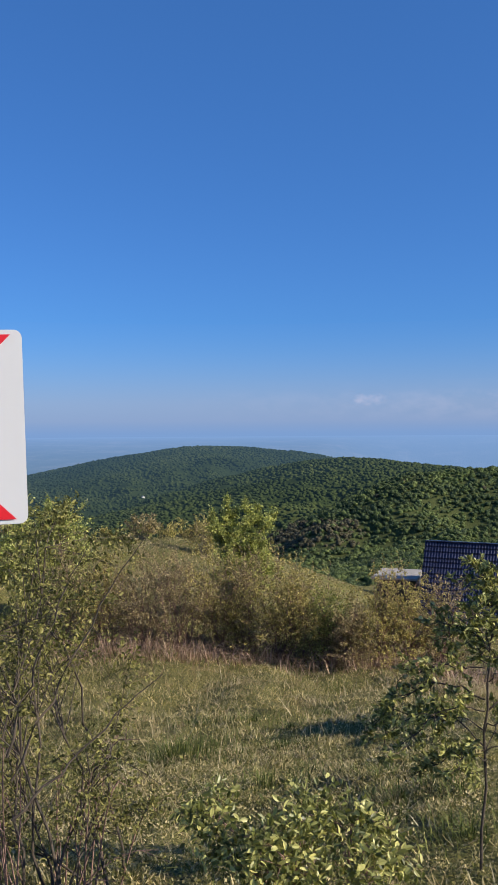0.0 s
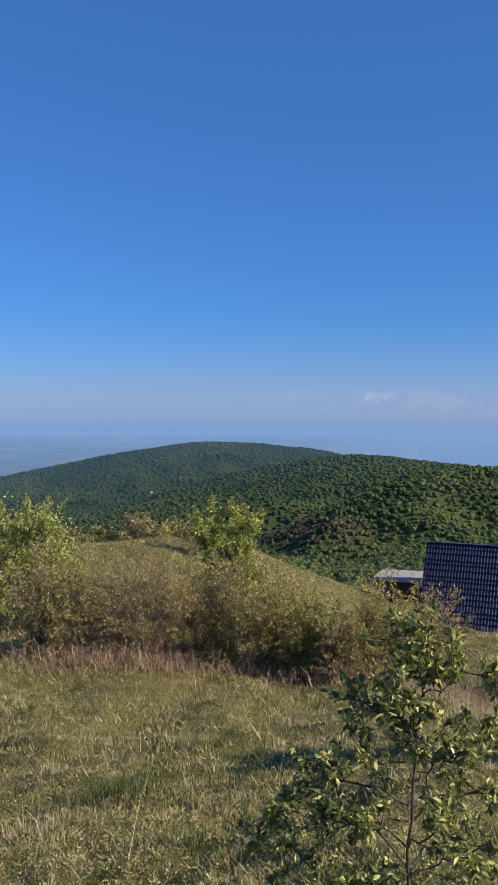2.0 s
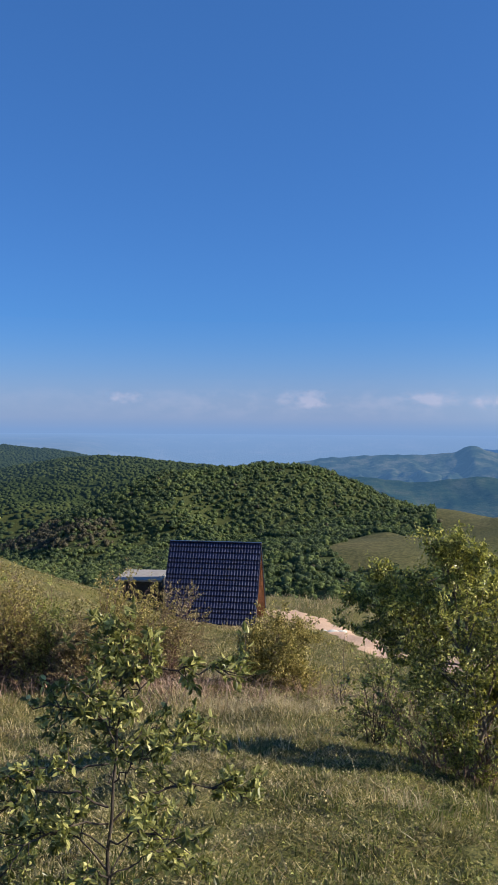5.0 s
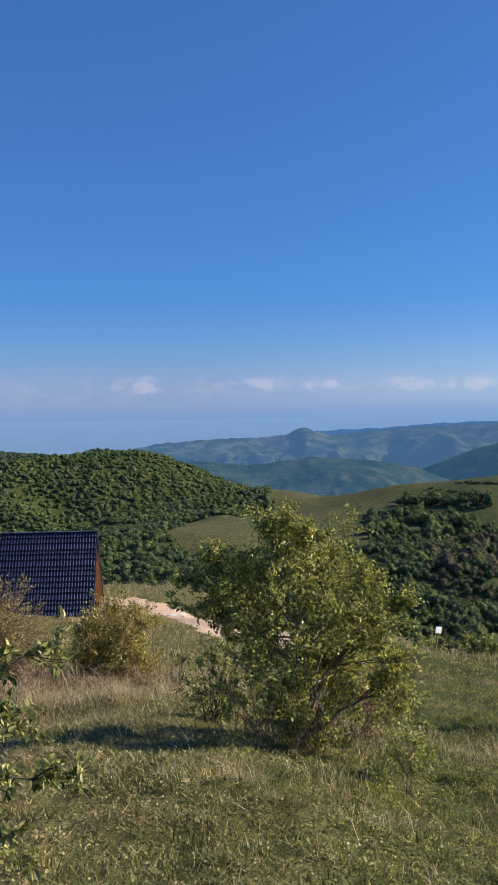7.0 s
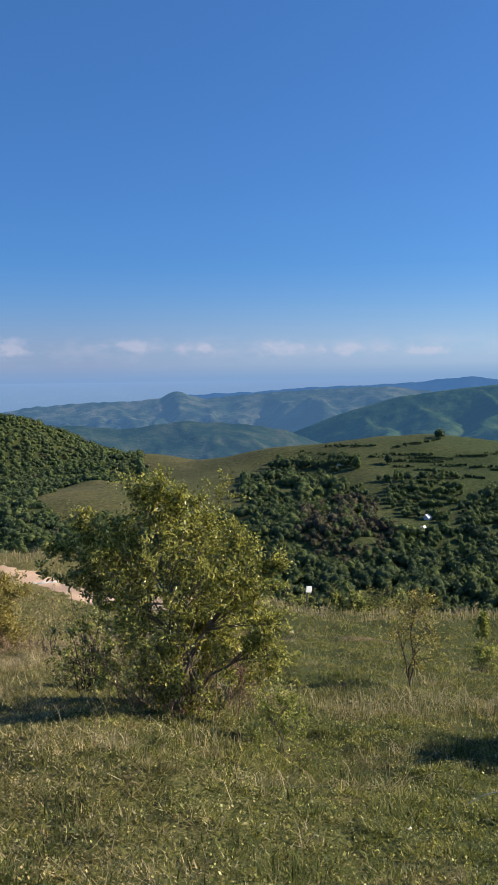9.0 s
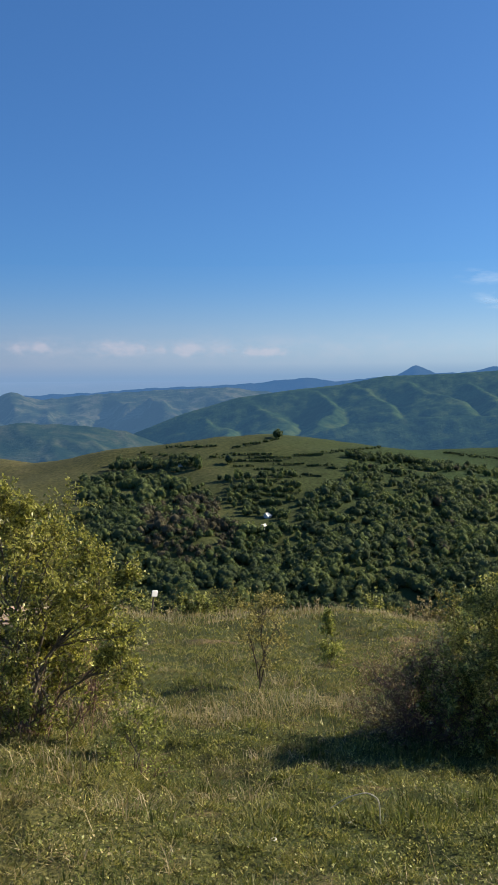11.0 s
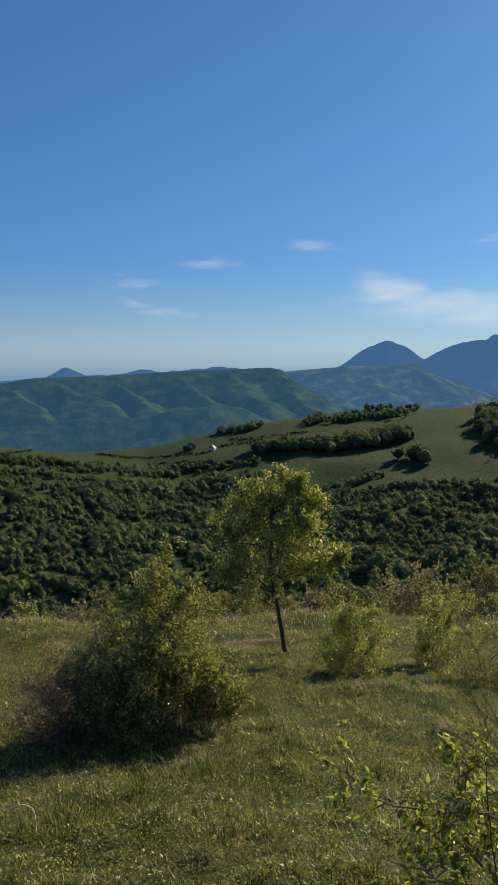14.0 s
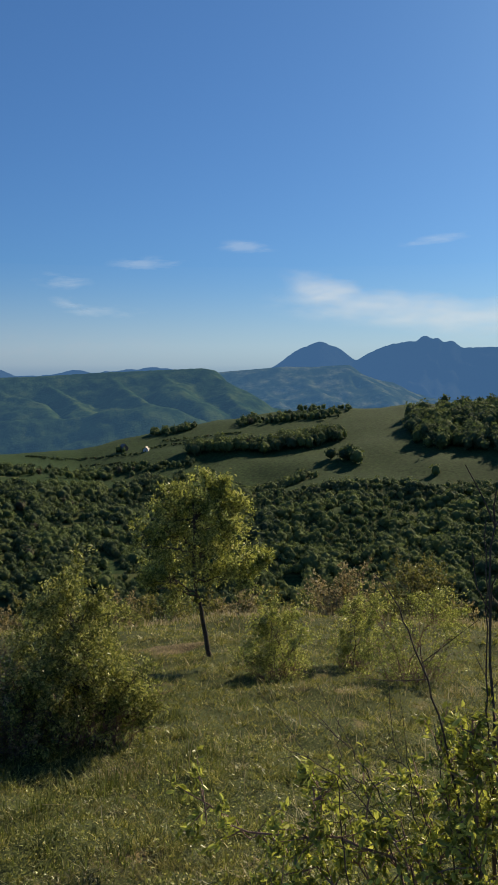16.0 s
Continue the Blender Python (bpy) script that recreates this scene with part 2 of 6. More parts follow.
# ============ mesh helpers ============
def mesh_of(name, verts, faces, mats, index=None, smooth=False):
    """faces: one array (n, k) or a list of arrays."""
    groups = faces if isinstance(faces, list) else [faces]
    groups = [np.asarray(g, dtype=np.int32) for g in groups if len(g)]
    me = bpy.data.meshes.new(name)
    verts = np.asarray(verts, dtype=np.float32)
    me.vertices.add(len(verts))
    me.vertices.foreach_set("co", verts.ravel())
    loops = np.concatenate([g.ravel() for g in groups])
    sizes = np.concatenate([np.full(len(g), g.shape[1], dtype=np.int32) for g in groups])
    me.loops.add(len(loops))
    me.loops.foreach_set("vertex_index", loops)
    me.polygons.add(len(sizes))
    starts = np.concatenate([[0], np.cumsum(sizes)[:-1]]).astype(np.int32)
    me.polygons.foreach_set("loop_start", starts)
    for m in (mats if isinstance(mats, (list, tuple)) else [mats]):
        me.materials.append(m)
    if index is not None:
        me.polygons.foreach_set("material_index", np.asarray(index, dtype=np.int32))
    me.polygons.foreach_set("use_smooth", np.full(len(sizes), smooth))
    me.update(calc_edges=True)
    return me


def from_bm(name, bm, mat, smooth=False):
    me = bpy.data.meshes.new(name)
    bm.normal_update()
    bm.to_mesh(me)
    bm.free()
    me.materials.append(mat)
    for p in me.polygons:
        p.use_smooth = smooth
    return me


def part(name, me, parent, label=""):
    ob = new(name, me)
    ob.parent = parent
    return tagged(ob, label)


def box(bm, size, m, bevel=0.0):
    r = bmesh.ops.create_cube(bm, size=1.0, matrix=m @ Matrix.Diagonal((*size, 1)))
    if bevel:
        es = list({e for v in r["verts"] for e in v.link_edges})
        bmesh.ops.bevel(bm, geom=es, offset=bevel, segments=2, affect="EDGES", profile=0.5)
    return bm


def polar(az, r):
    a = np.radians(az)
    return -np.sin(a) * r, np.cos(a) * r


# ============ the lie of the land ============
def waves(x, y, scale, seed, octaves=4):
    """Smooth rolling noise about -1 to 1, features about scale metres wide."""
    g = np.random.default_rng(seed)
    out, amp, tot = 0.0, 1.0, 0.0
    for _ in range(octaves):
        for _ in range(5):
            a, ph = g.uniform(0, 6.283, 2)
            k = 6.283 / scale * g.uniform(0.6, 1.5)
            out = out + amp * 0.45 * np.sin(k * (x * math.cos(a) + y * math.sin(a)) + ph + 0.8 * np.sin(k * 0.7 * (y * math.cos(a) - x * math.sin(a)) + 2 * ph))
        tot += amp
        amp, scale = amp * 0.5, scale * 0.47
    return out / tot


# Drop below eye level of the near hillside along three bearings.
REACH = [0, 4, 7, 10, 14, 20, 30, 44, 50, 58, 78, 130, 260, 420]
LEFT = [1.6, 2.5, 3.4, 4.2, 4.9, 5.5, 5.5, 5.65, 6.6, 9, 17, 42, 84, 100]
HOUSE = [1.6, 2.4, 3.0, 3.8, 4.85, 6.2, 8.0, 10.5, 11.1, 11.5, 19, 42, 84, 100]
RIGHT = [1.6, 2.6, 3.55, 4.35, 5.2, 6.6, 8.5, 14.5, 17.5, 21, 30, 50, 84, 100]
BACK = [1.6, 1.6, 1.6, 1.6, 1.7, 1.8, 2, 3, 4, 5, 9, 20, 60, 100]


def smooth(v):
    v = np.clip(v, 0, 1)
    return v * v * (3 - 2 * v)


# Crests of the hills round about: bearing, metres away, slope of the sight line.
FAR_HILLS = {
    "forest_hill": ([(25, 1500, -.085), (17.6, 1500, -.064), (11.7, 1500, -.036), (8.3, 1500, -.024), (5.2, 1500, -.016), (2.5, 1500, -.017),
                     (-0.5, 1480, -.022), (-3.6, 1450, -.032), (-7.4, 1400, -.047), (-10.7, 1350, -.058), (-17, 1300, -.075)], 0.22, 60),
    "forest_shoulder": ([(-14, 980, -.052), (-11.2, 1000, -.041), (-8.8, 1020, -.037), (-6.85, 1050, -.033), (-4.93, 1080, -.031), (-2.98, 1100, -.033), (-1.87, 1120, -.036),
                         (-0.2, 1130, -.041), (2.6, 1100, -.052), (6, 1050, -.070), (8.2, 1000, -.094)], 0.24, 50),
    "left_spur": ([(11.5, 1480, -.038), (13.4, 1220, -.070), (14.5, 980, -.115)], 0.26, 40),
    "middle_spur": ([(4.5, 1490, -.020), (6.3, 1300, -.040), (8.6, 1180, -.068)], 0.26, 40),
}
NEAR_HILLS = {
    "forest_hump": ([(-1.5, 520, -.150), (-4.8, 560, -.118), (-10.1, 640, -.051), (-12.4, 650, -.046), (-15.5, 660, -.040), (-17.8, 660, -.041),
                     (-20.1, 650, -.061), (-22.4, 630, -.076), (-24.7, 610, -.092), (-27.6, 590, -.112)], 0.46, 25),
    "field_spur": ([(-20.5, 400, -.150), (-23.3, 420, -.130), (-27.5, 430, -.127), (-31.8, 420, -.134), (-34, 410, -.16)], 0.16, 30),
}
PASTURES = {
    "pasture_ridge": ([(-27.6, 560, -.089), (-31.8, 540, -.101), (-36.3, 530, -.091), (-39.7, 520, -.079), (-43.8, 520, -.071), (-46.5, 520, -.070),
                       (-49.6, 525, -.076), (-52.3, 535, -.086), (-57.6, 560, -.088), (-62, 590, -.084), (-64.7, 600, -.079), (-69.3, 620, -.060),
                       (-71.2, 630, -.053), (-75.5, 640, -.041), (-80.8, 640, -.037), (-84.5, 640, -.033), (-90, 640, -.024), (-103, 640, -.01)], 0.19, 25),
    "wooded_spur": ([(-73, 385, -.205), (-75, 385, -.178), (-78, 385, -.158), (-80.7, 385, -.154), (-83.3, 385, -.160), (-86.3, 385, -.178), (-88, 385, -.205), (-90, 385, -.24)], 0.42, 18),
}
RIDGES = {**FAR_HILLS, **NEAR_HILLS, **PASTURES}


def crest_xyz(rows):
    a = np.array(rows, dtype=float)
    x, y = polar(a[:, 0], a[:, 1])
    return np.stack([x, y, EYE + a[:, 1] * a[:, 2]], 1)


def ridge_height(x, y, rows, fall, width, back=0.0):
    """Height under a crest line; back makes the far side of the crest steeper."""
    c = crest_xyz(rows)
    if back:
        q = np.array(rows)[::-1]
        far = np.hypot(x, y) - np.interp(np.degrees(np.arctan2(-x, y)), q[:, 0], q[:, 1])
        fall = fall + (back - fall) * smooth(far / 30)
    best = np.full(np.shape(x), -1e9)
    for p, q in zip(c[:-1], c[1:]):
        d = q - p
        s = np.clip(((x - p[0]) * d[0] + (y - p[1]) * d[1]) / (d[0] ** 2 + d[1] ** 2), 0, 1)
        dist = np.hypot(x - p[0] - s * d[0], y - p[1] - s * d[1])
        best = np.maximum(best, p[2] + s * d[2] - fall * (np.sqrt(dist ** 2 + width ** 2) - width))
    return best


def smax(a, b, k):
    h = np.clip(0.5 + 0.5 * (a - b) / k, 0, 1)
    return b + (a - b) * h + k * h * (1 - h)


def near_height(x, y):
    r, az = np.hypot(x, y), np.degrees(np.arctan2(-x, y))
    wl = smooth((az + 14) / 22)
    wr = smooth((-az - 20) / 24)
    d = wl * np.interp(r, REACH, LEFT) + (1 - wl) * ((1 - wr) * np.interp(r, REACH, HOUSE) + wr * np.interp(r, REACH, RIGHT))
    back = smooth((np.abs(az + 30) - 95) / 40)
    d = (1 - back) * d + back * np.interp(r, REACH, BACK)
    lump = 0.035 * waves(x, y, 0.8, 15, 2) * (1 - smooth((r - 14) / 16)) + 0.10 * waves(x, y, 3.5, 3, 3) + 0.25 * waves(x, y, 14, 4, 2) * smooth((r - 8) / 20)
    flat = smooth((r - 2) / 4) * (1 - 0.8 * smooth(1 - np.hypot(x - 10.8, y - 47) / 9))
    return EYE - d + lump * flat


def height(x, y):
    x, y = np.asarray(x, dtype=float), np.asarray(y, dtype=float)
    r = np.hypot(x, y)
    z = near_height(x, y)
    far = smooth((r - 1700) / 3200)
    z = np.where(r > 420, -98.4 - 62 * smooth((r - 650) / 300) + 142 * far, z)
    bear = np.degrees(np.arctan2(-x, y))
    z = z - 190 * smooth((-bear - 2) / 9) * smooth((r - 900) / 400) * (1 - smooth((r - 3400) / 1300)) * (np.abs(bear) < 120)
    z = z + 3 * waves(x, y, 160, 6, 3) * smooth((r - 150) / 200) * (1 - smooth((r - 1700) / 800))
    dell = smooth((-bear - 31) / 8) * smooth((r - 210) / 60) * (1 - smooth((r - 440) / 70)) * (bear > -112)
    z = z + 6.5 * waves(x, y, 115, 19, 2) * dell
    hollow = smooth(1 - np.abs(r - 452) / 48) * smooth((-bear - 70) / 6) * smooth((95 + bear) / 6)
    z = z - 10 * hollow
    for name, (rows, fall, width) in RIDGES.items():
        rough = waves(x, y, 90, len(name), 3) * {"forest_hill": 2, "pasture_ridge": 1.5}.get(name, 4)
        if name in ("forest_hill", "forest_shoulder"):
            q = np.array(rows)
            q = q[np.argsort(q[:, 0])]
            below = np.interp(bear, q[:, 0], EYE + q[:, 1] * q[:, 2]) - ridge_height(x, y, rows, fall, width)
            rough = (rough + 11 * waves(x, y, 270, 5 + len(name), 2)) * smooth((below - 3) / 30)
        rh = ridge_height(x, y, rows, fall, width, 0.5 if name in ("forest_hump", "pasture_ridge", "forest_hill", "forest_shoulder") else 0.0)
        near_crest = smooth(1 - np.abs(r - np.mean([q[1] for q in rows])) / 60)
        z = np.where(r > 120, smax(z, rh + rough * (1 - near_crest), 6.0), z)
    return z


def at(az, r, up=0.0):
    x, y = polar(az, r)
    return Vector((float(x), float(y), float(height(x, y)) + up))


# Where the wood ends against the pasture above it, by bearing (slope of the sight line).
WOOD_AZ = [-103, -82, -75, -60, -56, -51, -49, -46, -44, -42, -36, -33, -31, -28]
WOOD_TOP = [-.10, -.11, -.112, -.106, -.103, -.112, -.142, -.172, -.166, -.108, -.103, -.11, -.15, -.16]


def wooded(x, y, z):
    """True where trees grow."""
    r, az = np.hypot(x, y), np.degrees(np.arctan2(-x, y))
    tan = (z - EYE) / np.maximum(r, 1)
    edge = 0.018 * waves(x, y, 45, 11, 3)
    clearing = waves(x, y, 34, 77, 2) < -0.82
    valley = ~clearing & (az < -28) & (az > -110) & (r > 150) & (r < 600) & (tan < np.interp(az, WOOD_AZ, WOOD_TOP) - 0.017 + edge)
    spur = (az < -20.6 - 40 * edge) & (az > -34) & (tan < -.118) & (tan > -.162) & (r > 330) & (r < 470)
    hump = (az > -27.7) & (az < 12) & (r > 150) & (r < 900) & (tan < -.02)
    hill = (az > -25) & (az < 40) & (r >= 690) & (r < 1700)
    pasture = (az < -27.3) & (tan > -.105) & (r > 470) & (r < 700)
    return (valley | hump | hill) & ~spur & ~pasture


def build_ground():
    az = np.concatenate([np.arange(-112, 36, 0.36), np.arange(36, 248, 4.0)])
    rings = np.concatenate([[0.0], np.arange(0.8, 12, 0.2), 12 * 1.0215 ** np.arange(0, 283)])
    rings = rings[rings < 4900]
    rings[-1] = 4900
    n, k = len(az), len(rings)
    rr, aa = np.meshgrid(rings, az, indexing="ij")
    x, y = polar(aa, rr)
    z = height(x, y)
    verts = np.stack([x, y, z], -1).reshape(-1, 3)
    i, j = np.meshgrid(np.arange(k - 1), np.arange(n), indexing="ij")
    jn = (j + 1) % n
    faces = np.stack([i * n + j, (i + 1) * n + j, (i + 1) * n + jn, i * n + jn], -1).reshape(-1, 4)[:, ::-1]
    cx, cy, cz = (verts[faces].mean(1)).T
    r = np.hypot(cx, cy)
    idx = np.where(r < 70, 0, 1)
    idx = np.where((r >= 60) & wooded(cx, cy, cz), 2, idx)
    a = np.degrees(np.arctan2(-cx, cy))
    idx = np.where((r >= 60) & (r < 300) & (a > -110) & (a < 40), 2, idx)
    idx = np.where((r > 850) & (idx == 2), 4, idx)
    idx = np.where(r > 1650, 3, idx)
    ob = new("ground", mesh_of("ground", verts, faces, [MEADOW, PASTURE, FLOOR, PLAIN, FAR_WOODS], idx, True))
    tagged(ob, "grassy hillside falling to wooded valleys and a hazy plain", "ground", kind="structure")


build_ground()


# ============ far mountains ============
def mountain(name, rows, depth, foot, fall, spurs, mat, label, seed):
    """A range along a crest; its near flank runs down in spurs and gullies."""
    a = np.array(rows, dtype=float)
    n = int((a[:, 0].max() - a[:, 0].min()) / 0.16)
    az = np.linspace(a[:, 0].max(), a[:, 0].min(), n)
    order = np.argsort(a[:, 0])
    tan = np.interp(az, a[order, 0], a[order, 1])
    tan = np.convolve(np.pad(tan, 1, mode="edge"), [0.25, 0.5, 0.25], "valid")
    rough = waves(az * 30, az * 0, 40, seed, 4)
    steps = 70
    s = np.linspace(-0.2, 1, steps)
    verts = []
    for q in s:
        d = depth - q * foot
        x, y = polar(az, d)
        u, v = np.radians(az) * depth, q * foot * 0.42
        u = u + 0.7 * v + 0.22 * spurs * waves(u, v + 0 * u, spurs * 1.3, seed + 3, 2)
        ridge = 0.85 + 0.62 * waves(u, v * 0.8 + 0 * u, spurs * 2.4, seed + 2, 3)
        env = np.clip(abs(q) * 3, 0, 1)
        z = EYE + depth * tan + rough * depth * 0.0010 * math.exp(-abs(q) * 25) - fall * abs(q) ** 0.8 + (ridge - 0.85) * fall * 0.32 * env
        verts.append(np.stack([x, y, z], -1))
    verts = np.concatenate(verts)
    i, j = np.meshgrid(np.arange(steps - 1), np.arange(n - 1), indexing="ij")
    faces = np.stack([i * n + j, i * n + j + 1, (i + 1) * n + j + 1, (i + 1) * n + j], -1).reshape(-1, 4)
    ob = new(name, mesh_of(name, verts, faces, mat, None, True))
    return tagged(ob, label, "mountain range", kind="structure")


def spur_range(name, rows, depth, foot, fall, spurs, side, mat, label, seed):
    """A range with a crest and explicit spurs (bearing, metres away, slope of the sight line) running down towards the valley."""
    a = np.array(rows, dtype=float)
    n = int((a[:, 0].max() - a[:, 0].min()) / 0.13)
    az = np.linspace(a[:, 0].max(), a[:, 0].min(), n)
    order = np.argsort(a[:, 0])
    tan = np.interp(az, a[order, 0], a[order, 1])
    ker = np.exp(-np.linspace(-2, 2, 7) ** 2)
    tan = np.convolve(np.pad(tan, 3, mode="edge"), ker / ker.sum(), "valid")
    steps = 110
    rr, aa = np.meshgrid(np.linspace(depth + 120, depth - foot, steps), az, indexing="ij")
    x, y = polar(aa, rr)
    back = np.abs(depth - rr)
    z = EYE + depth * tan[None] - fall * (np.sqrt(back ** 2 + 25 ** 2) - 25)
    z = z + waves(x, y, 28, seed + 4, 3) * 0.8 * np.exp(-back / 40)
    for line in spurs:
        wide = smooth(back / 60)
        warp = 15 * waves(x, y, 240, seed + len(line), 2) * wide
        z = smax(z, ridge_height(x + warp, y - warp, line, side, 7) - 6 * (1 - wide), 5.0)
    near = smooth(back / 90)
    z = z + near * (2.0 * waves(x, y, 65, seed, 3) + 4.0 * waves(x + 0.6 * y, y, 210, seed + 1, 2))
    verts = np.stack([x, y, z], -1).reshape(-1, 3)
    i, j = np.meshgrid(np.arange(steps - 1), np.arange(n - 1), indexing="ij")
    faces = np.stack([i * n + j, i * n + j + 1, (i + 1) * n + j + 1, (i + 1) * n + j], -1).reshape(-1, 4)
    ob = new(name, mesh_of(name, verts, faces, mat, None, True))
    return tagged(ob, label, "mountain range", kind="structure")


# each range carries its blue haze as emission in its own material
FAR_A = painted_haze_material("hazy_green_slopes", [(0.40, (0.024, 0.052, 0.022)), (0.5, (0.062, 0.112, 0.04)), (0.60, (0.12, 0.165, 0.055))],
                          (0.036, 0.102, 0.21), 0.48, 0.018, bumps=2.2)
FAR_AB = painted_haze_material("hazy_low_slopes", [(0.40, (0.02, 0.04, 0.02)), (0.5, (0.06, 0.085, 0.035)), (0.62, (0.14, 0.14, 0.08))],
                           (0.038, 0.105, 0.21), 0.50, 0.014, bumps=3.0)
FAR_B = painted_haze_material("blue_haze_ridges", [(0.40, (0.025, 0.045, 0.03)), (0.50, (0.075, 0.095, 0.05)), (0.62, (0.22, 0.21, 0.14))],
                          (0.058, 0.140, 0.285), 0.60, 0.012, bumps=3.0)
FAR_C = painted_haze_material("distant_blue_haze_peaks", [(0.35, (0.03, 0.05, 0.05)), (0.7, (0.10, 0.11, 0.08))], (0.046, 0.136, 0.335), 0.76, 0.010, bumps=5.0)
FAR_D = painted_haze_material("blue_haze_valley_range", [(0.40, (0.03, 0.055, 0.03)), (0.50, (0.085, 0.115, 0.05)), (0.61, (0.30, 0.30, 0.16))],
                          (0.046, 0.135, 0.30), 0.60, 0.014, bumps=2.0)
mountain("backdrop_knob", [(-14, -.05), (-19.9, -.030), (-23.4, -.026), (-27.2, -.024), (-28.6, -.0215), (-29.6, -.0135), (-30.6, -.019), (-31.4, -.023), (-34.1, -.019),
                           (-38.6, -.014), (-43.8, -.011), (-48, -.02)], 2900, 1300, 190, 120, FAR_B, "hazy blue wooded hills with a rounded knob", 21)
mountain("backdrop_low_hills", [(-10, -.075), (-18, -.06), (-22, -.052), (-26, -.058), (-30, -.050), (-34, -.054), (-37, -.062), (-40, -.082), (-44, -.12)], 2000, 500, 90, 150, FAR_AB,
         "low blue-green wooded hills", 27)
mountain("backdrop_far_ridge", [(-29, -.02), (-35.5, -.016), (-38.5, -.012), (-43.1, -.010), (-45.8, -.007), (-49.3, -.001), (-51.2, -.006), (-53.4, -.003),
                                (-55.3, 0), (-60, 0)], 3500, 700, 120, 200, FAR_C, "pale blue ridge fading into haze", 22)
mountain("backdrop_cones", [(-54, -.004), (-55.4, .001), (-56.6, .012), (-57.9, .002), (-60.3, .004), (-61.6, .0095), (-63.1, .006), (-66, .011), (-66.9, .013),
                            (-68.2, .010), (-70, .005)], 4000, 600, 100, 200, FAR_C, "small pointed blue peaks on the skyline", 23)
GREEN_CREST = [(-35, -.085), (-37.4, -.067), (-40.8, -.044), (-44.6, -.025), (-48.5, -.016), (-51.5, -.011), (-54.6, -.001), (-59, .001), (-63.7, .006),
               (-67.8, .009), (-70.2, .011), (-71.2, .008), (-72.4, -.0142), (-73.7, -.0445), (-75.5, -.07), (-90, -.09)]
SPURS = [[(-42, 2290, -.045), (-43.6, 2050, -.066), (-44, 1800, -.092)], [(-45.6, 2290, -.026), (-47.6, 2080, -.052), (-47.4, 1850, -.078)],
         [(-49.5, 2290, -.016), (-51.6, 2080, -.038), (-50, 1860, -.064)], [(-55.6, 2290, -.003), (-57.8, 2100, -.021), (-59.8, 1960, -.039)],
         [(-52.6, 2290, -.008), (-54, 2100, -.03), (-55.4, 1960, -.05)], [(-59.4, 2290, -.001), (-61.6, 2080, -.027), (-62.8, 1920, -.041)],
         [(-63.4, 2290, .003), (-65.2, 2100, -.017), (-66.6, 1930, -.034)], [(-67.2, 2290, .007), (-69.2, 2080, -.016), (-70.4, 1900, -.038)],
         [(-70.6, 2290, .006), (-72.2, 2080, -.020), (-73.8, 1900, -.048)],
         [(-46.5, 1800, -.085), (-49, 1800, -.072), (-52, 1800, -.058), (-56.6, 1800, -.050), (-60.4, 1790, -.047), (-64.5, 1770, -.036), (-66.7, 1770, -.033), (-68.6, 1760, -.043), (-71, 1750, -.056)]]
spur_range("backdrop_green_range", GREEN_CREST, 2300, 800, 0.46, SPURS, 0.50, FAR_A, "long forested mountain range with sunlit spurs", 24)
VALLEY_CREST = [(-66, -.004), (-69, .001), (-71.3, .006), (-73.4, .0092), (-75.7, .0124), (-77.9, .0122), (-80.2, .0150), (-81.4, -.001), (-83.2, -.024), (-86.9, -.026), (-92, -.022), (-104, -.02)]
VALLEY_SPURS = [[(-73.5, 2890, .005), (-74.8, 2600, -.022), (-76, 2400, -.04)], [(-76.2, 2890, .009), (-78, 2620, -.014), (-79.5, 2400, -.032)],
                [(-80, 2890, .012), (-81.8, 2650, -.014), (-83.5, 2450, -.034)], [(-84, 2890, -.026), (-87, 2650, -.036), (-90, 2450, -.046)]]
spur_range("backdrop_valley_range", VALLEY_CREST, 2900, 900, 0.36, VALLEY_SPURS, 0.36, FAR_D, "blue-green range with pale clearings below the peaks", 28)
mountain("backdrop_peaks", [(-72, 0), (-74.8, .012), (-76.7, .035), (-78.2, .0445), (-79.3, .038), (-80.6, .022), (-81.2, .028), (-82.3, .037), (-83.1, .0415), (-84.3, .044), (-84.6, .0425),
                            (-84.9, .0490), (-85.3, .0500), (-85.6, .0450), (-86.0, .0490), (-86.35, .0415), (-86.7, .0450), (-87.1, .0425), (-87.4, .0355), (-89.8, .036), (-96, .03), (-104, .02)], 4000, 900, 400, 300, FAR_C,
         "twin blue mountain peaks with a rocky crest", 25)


# ============ vegetation ============
def tubes(paths, sides):
    """paths: list of (points (n,3), radii (n,)). Returns verts and quads."""
    vs, fs, base = [], [], 0
    ang = np.linspace(0, 2 * np.pi, sides, endpoint=False)
    for pts, rad in paths:
        n = len(pts)
        t = np.gradient(pts, axis=0)
        t /= np.linalg.norm(t, axis=1, keepdims=True) + 1e-9
        ref = np.where(np.abs(t[:, 2:3]) > 0.9, np.array([[1.0, 0, 0]]), np.array([[0, 0, 1.0]]))
        u = np.cross(t, ref)
        u /= np.linalg.norm(u, axis=1, keepdims=True) + 1e-9
        w = np.cross(t, u)
        ring = pts[:, None] + rad[:, None, None] * (np.cos(ang)[None, :, None] * u[:, None] + np.sin(ang)[None, :, None] * w[:, None])
        vs.append(ring.reshape(-1, 3))
        i, j = np.meshgrid(np.arange(n - 1), np.arange(sides), indexing="ij")
        jn = (j + 1) % sides
        fs.append(np.stack([i * sides + j, i * sides + jn, (i + 1) * sides + jn, (i + 1) * sides + j], -1).reshape(-1, 4) + base)
        base += n * sides
    return np.concatenate(vs), np.concatenate(fs)


